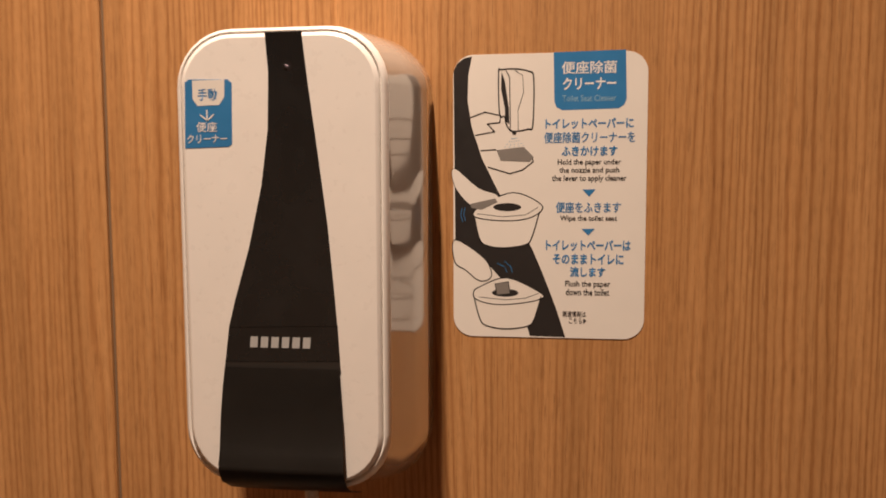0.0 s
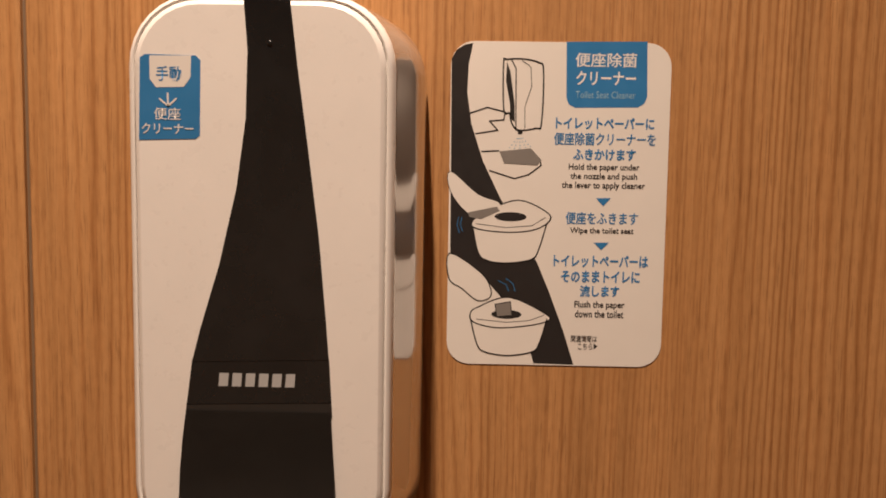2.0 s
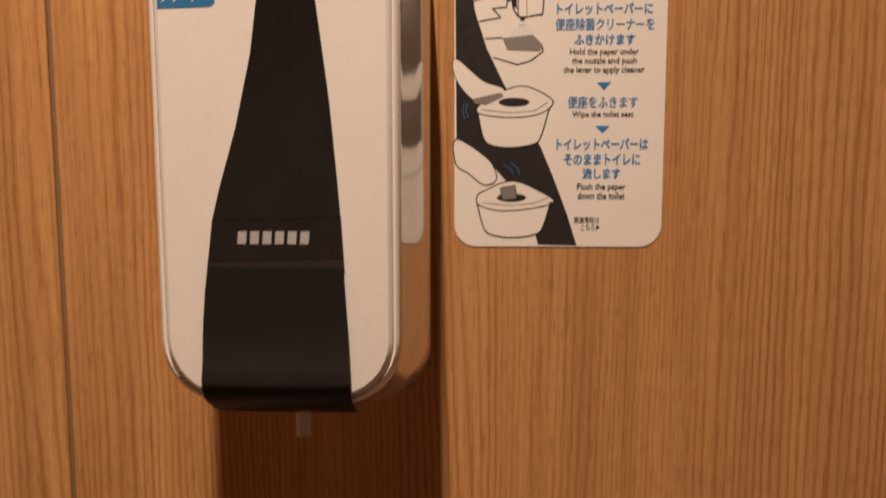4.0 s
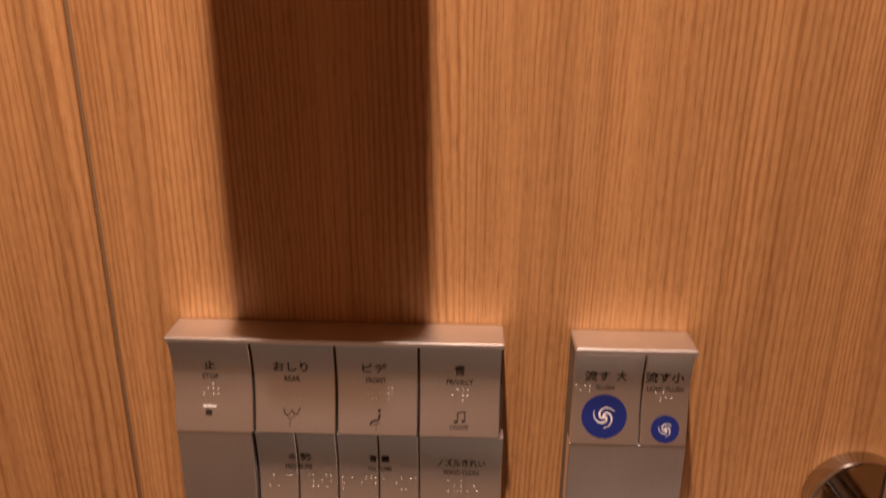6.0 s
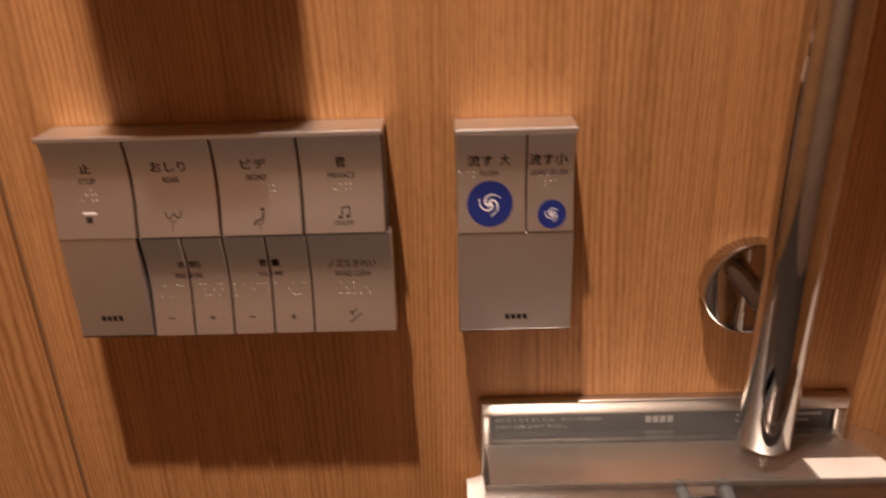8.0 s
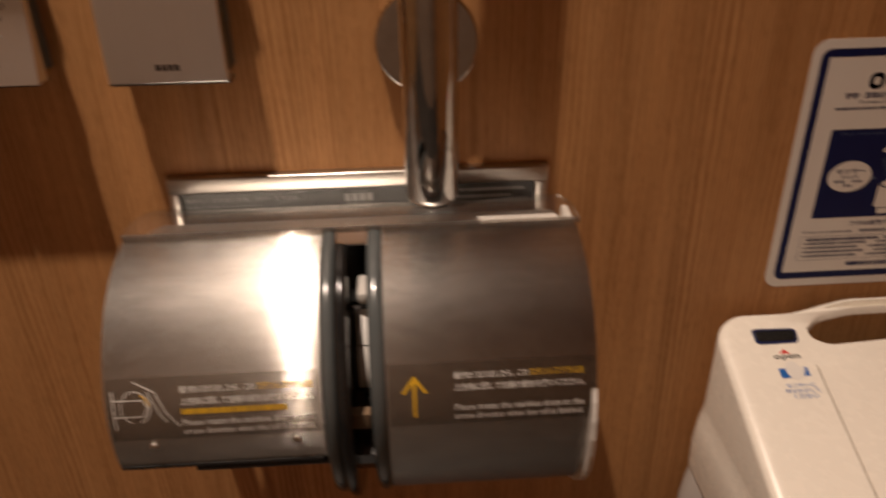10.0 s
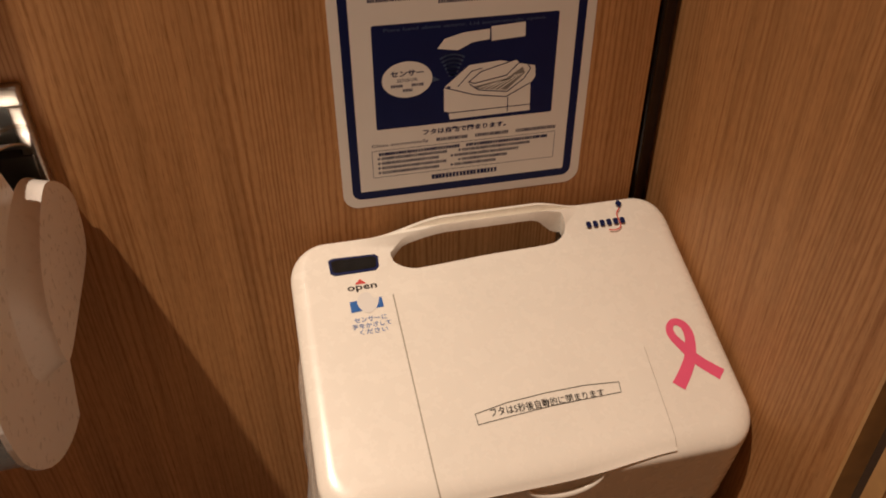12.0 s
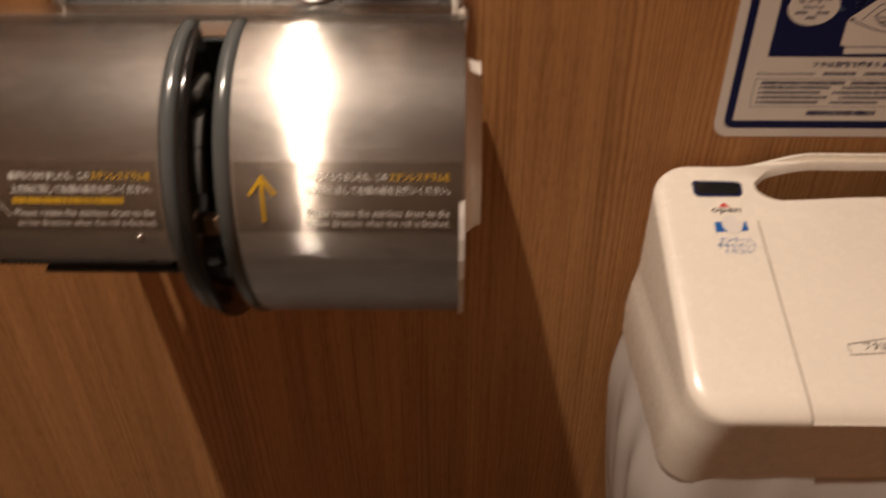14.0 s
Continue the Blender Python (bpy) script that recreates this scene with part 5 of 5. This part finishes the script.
    fold = [ends[0]] + [bm.verts.new((x / 1000, -0.050, lid_at(-0.050))) for x in range(-120, 121, 16)] + [ends[1]]
    fe = [bm.edges.new((p, q)) for p, q in zip(fold, fold[1:])]
    k0, k1 = sorted(inner.index(v) for v in ends)
    arcs = [ie[k0:k1], ie[k1:] + ie[:k0]]
    arcs.sort(key=lambda es: sum(e.verts[0].co.y for e in es) / len(es))
    bmesh.ops.triangle_fill(bm, use_beauty=False, edges=arcs[0] + fe)
    bmesh.ops.triangle_fill(bm, use_beauty=True, edges=arcs[1] + fe + he)
    # the back is open under the handle
    gone = []
    for f in bm.faces:
        c = f.calc_center_median()
        if -0.074 < c.x < 0.064 and c.y > -0.0155 and c.z < lid_at(c.y) + hump(c.x, c.y) - H * 0.9:
            gone.append(f)
    bmesh.ops.delete(bm, geom=gone, context="FACES_ONLY")
    ring1 = hv
    for dy, dz in ((-0.0006, -0.0012), (-0.0006, -0.0060)):
        ring2 = [bm.verts.new((v.co.x + 0.03 * dz * (v.co.x - 0.0), v.co.y + dy, v.co.z + dz * (1 + 1.6 * step((v.co.x - 0.040) / 0.018)))) for v in ring1]
        for i in range(len(hv)):
            k = (i + 1) % len(hv)
            bm.faces.new((ring1[i], ring1[k], ring2[k], ring2[i]))
        ring1 = ring2
    lid = part("lid", bm, IVORY, t, "ivory sensor lid with arched carrying handle", True)
    # flap that follows the lid over its front shoulder
    line = [(y, lid_at(y) + 0.0009) for y in [-0.064 - 0.0125 * k for k in range(11)]]
    for inset, drop in turn[::-1][1:]:
        line.append((-0.2068 + inset - 0.0003 * (1 - inset / R), lid_at(-0.2065 + inset) - drop + 0.0009))
    line.append((-0.2076, lid_at(-0.2065) - H - 0.0010))
    bm = bmesh.new()
    rows = []
    last = len(line) - 1
    for k in range(last + 1):
        left = -0.0805 + 0.004 * k / last
        right = 0.0945 - 0.0070 * k / last
        row = []
        for m in range(25):
            f = m / 24
            s = k * (1 - (0.9 + 2.6 * step((f - 0.45) / 0.55)) / last)
            (ya, za), (yb, zb) = line[int(s)], line[min(int(s) + 1, last)]
            q = s - int(s)
            lip = 0.0009 if k == last else 0.0
            row.append(bm.verts.new((left + (right - left) * f, ya + (yb - ya) * q - lip, za + (zb - za) * q + lip * 0.4)))
        rows.append(row)
    places = [[tuple(v.co) for v in row] for row in rows]
    for r0, r1 in zip(rows, rows[1:]):
        for m in range(24):
            bm.faces.new((r0[m], r0[m + 1], r1[m + 1], r1[m]))
    bmesh.ops.recalc_face_normals(bm, faces=bm.faces)
    bmesh.ops.solidify(bm, geom=bm.faces[:], thickness=0.0012)
    part("flap", bm, IVORY, lid, "ivory opening flap", True)
    # dark strips painted as shadow gaps on both sides of the flap, and the rim of its finger hollow
    for col, side, wide, first in ((0, -1, 0.0011, 0), (24, 1, 0.0006, 7)):
        bm = bmesh.new()
        old = None
        for k in range(first, last):
            p = places[k][col]
            pair = [bm.verts.new((p[0] + side * q, p[1] + 0.0001, p[2] - 0.0004)) for q in (-0.0002, wide)]
            if old:
                bm.faces.new((old[0], old[1], pair[1], pair[0]))
            old = pair
        part("seam", bm, IVORY_SEAM_SHADE, lid, "thin dark strip painted as the shadow gap beside the flap")
    arc = [(0.008 + 0.0275 * math.cos(radians(a)), -0.2058, 0.5225 + 0.0165 * math.sin(radians(a))) for a in range(182, 360, 8)]
    secs = []
    for k, p in enumerate(arc):
        a = radians(182 + 8 * k)
        nx, nz = math.cos(a), math.sin(a)
        thick = 0.0012 + 0.0018 * math.sin(math.pi * k / (len(arc) - 1))
        secs.append([(p[0] + nx * thick * math.cos(radians(b)), p[1] - thick * 0.9 * math.sin(radians(b)), p[2] + nz * thick * math.cos(radians(b))) for b in range(0, 360, 36)])
    part("finger_pull", loft(secs), IVORY, lid, "rounded rim of the finger hollow", True)
    # sensor window
    sw = [(-124.4, 75.2), (-121.2, 76.9), (-89.0, 75.9), (-86.3, 73.5), (-87.2, 64.2), (-90.1, 61.5), (-121.1, 61.5), (-124.2, 63.9)]
    part("sensor_window", prism([(x / 1000, y / 1000) for x, y in sw], on_lid, -0.003, 0.0009, 0.0004), I_NAVY, lid, "navy framed sensor window")
    c = [(sum(p[0] for p in sw) / 8), sum(p[1] for p in sw) / 8]
    part("sensor_lens", prism([((c[0] + (x - c[0]) * 0.90) / 1000, (c[1] + (y - c[1]) * 0.74) / 1000) for x, y in sw], on_lid, 0, 0.0012, 0.0003), BLACK_GLOSS, lid, "black sensor lens")
    L = 0.0003
    ink("pointer", [[(-103.2, 56.1), (-107.9, 51.7), (-99.1, 51.6)]], I_RED, lid, on_lid, L, "red pointer")
    text("lettering", "open", (-113.7, 45.1), (-91.6, 50.6), I_BROWN, lid, on_lid, L, 0.016)
    ink("blue_mark", [[(-113.7, 37.7), (-113.6, 28.6), (-89.4, 30.1), (-89.9, 38.4)]], I_COBALT, lid, on_lid, L, "blue mark")
    c = (-101.3, 34.6)
    ink("blue_mark", [smooth([(c[0] - 7.0, c[1] + 2.5), (c[0] - 3.5, c[1] + 8.4), (c[0] + 2.5, c[1] + 9.0), (c[0] + 5.5, c[1] + 4.0), (c[0] + 9.5, c[1] + 3.6), (c[0] + 6.0, c[1] - 5.0), (c[0], c[1] - 8.0), (c[0] - 5.0, c[1] - 4.5)])], STICKER, lid, on_lid, L + 0.0001, "plain white shape")
    for words, p, q in (("センサーに", (-112.6, 19.9), (-88.6, 23.7)), ("手をかざして", (-114.8, 15.1), (-86.4, 18.7)), ("ください", (-110.1, 9.8), (-89.6, 13.9))):
        c0, c1 = (p[1] + q[1]) / 2, 2.0
        text("lettering", words, (p[0], c0 - c1), (q[0], c0 + c1), I_COBALT, lid, on_lid, L, 0.006)
    def on_hump(u, v, w):
        p = on_lid(u, v, w)
        rise = min(1.0, max(0.0, (p.y + 0.050) / 0.0326))
        return p + Vector((0, 0, hump(p.x, -0.0174) * rise))

    a, b = (80.8, 70.8), (115.4, 73.3)
    w = (b[0] - a[0]) / 6
    ink("brand_shape", [[(x, y) for x, y in rounded(w * 0.74, 5.2, 1.6, 3, a[0] + (k + 0.5) * w, (a[1] + b[1]) / 2)] for k in range(6)], I_NAVY, lid, on_hump, L + 0.0018, "violet-navy brand shapes")
    k = (113.7, 86.2)
    ink("brand_shape", [[(k[0], k[1] + 3.6), (k[0] + 2.9, k[1]), (k[0], k[1] - 3.6), (k[0] - 2.9, k[1])]], I_NAVY, lid, on_hump, L + 0.0020, "navy kite shape")
    ink("brand_shape", strip([(113.2, 82.2), (109.6, 78.2), (109.6, 72.4), (109.4, 67.0), (104.5, 64.6), (99.0, 65.6)], 0.9), I_RED, lid, on_hump, L + 0.0020, "red curling line")
    # ribbon
    back = [(141.2, -66.6), (128.0, -53.0), (120.6, -40.0), (116.2, -30.5), (116.6, -24.2), (119.5, -21.0)]
    front = [(117.2, -22.6), (120.6, -20.3), (125.0, -20.9), (128.6, -25.6), (128.8, -34.5), (123.6, -48.5), (115.2, -59.8), (106.0, -69.4)]
    ink("ribbon", strip(back, lambda f: 9.4 - 4.8 * f), I_PINK, lid, on_lid, L, "pink ribbon sign")
    ink("ribbon", strip(front, lambda f: 4.6 + 5.4 * f), I_PINK, lid, on_lid, L + 0.0001, "pink ribbon sign")
    lb = [(-42.9, -63.1), (-19.4, -59.1), (9.6, -57.1), (38.8, -56.7), (63.5, -58.6), (62.7, -66.3), (35.9, -66.6), (11.1, -67.1), (-17.6, -69.0), (-42.6, -70.9)]
    ink("label_line", stroke(lb, 0.45, True), I_BROWN, lid, on_lid, 0.0013, "thin label outline")
    p, q = (-32.4, -67.5), (50.4, -66.6)
    cy = ((-31.9, -65.1)[1] + (51.5, -63.3)[1]) / 2
    text("lettering", "フタは5秒後自動的に閉まります", (p[0], cy - 3.2), (q[0], cy + 3.2), I_BROWN, lid, on_lid, 0.0013, 0.006)
    # bag hanging out under the lid
    bm = bmesh.new()
    rnd = random.Random(5)
    pts = cut(rounded(0.296, 0.184, 0.028, 6, -0.006, -0.106), 0.005)
    folds = [(rnd.uniform(5, 26), rnd.uniform(0, 6.3), rnd.uniform(-1.2, 1.2), rnd.uniform(0.0006, 0.0022)) for _ in range(9)]
    rows = []
    for j in range(15):
        f = j / 14
        z = 0.470 - 0.27 * f
        row = []
        for i, (u, v) in enumerate(pts):
            s = i / len(pts) * 2 * math.pi
            crease = sum(a * abs(math.sin(0.5 * (round(k) * s + p + q * 3 * f))) for k, p, q, a in folds) - 0.006
            out = 0.010 * math.sin(min(1.0, f * 3.2) * math.pi / 2) - 0.024 * f * f + crease * min(1.0, f * 4)
            d = math.hypot(u, v + 0.106)
            row.append(bm.verts.new((u + u / d * out, v + (v + 0.106) / d * out, z)))
        rows.append(row)
    for r0, r1 in zip(rows, rows[1:]):
        for i in range(len(pts)):
            bm.faces.new((r0[i], r0[(i + 1) % len(pts)], r1[(i + 1) % len(pts)], r1[i]))
    return part("liner_bag", bm, BAG, t, "thin white plastic liner bag", True)


sanitary_bin()
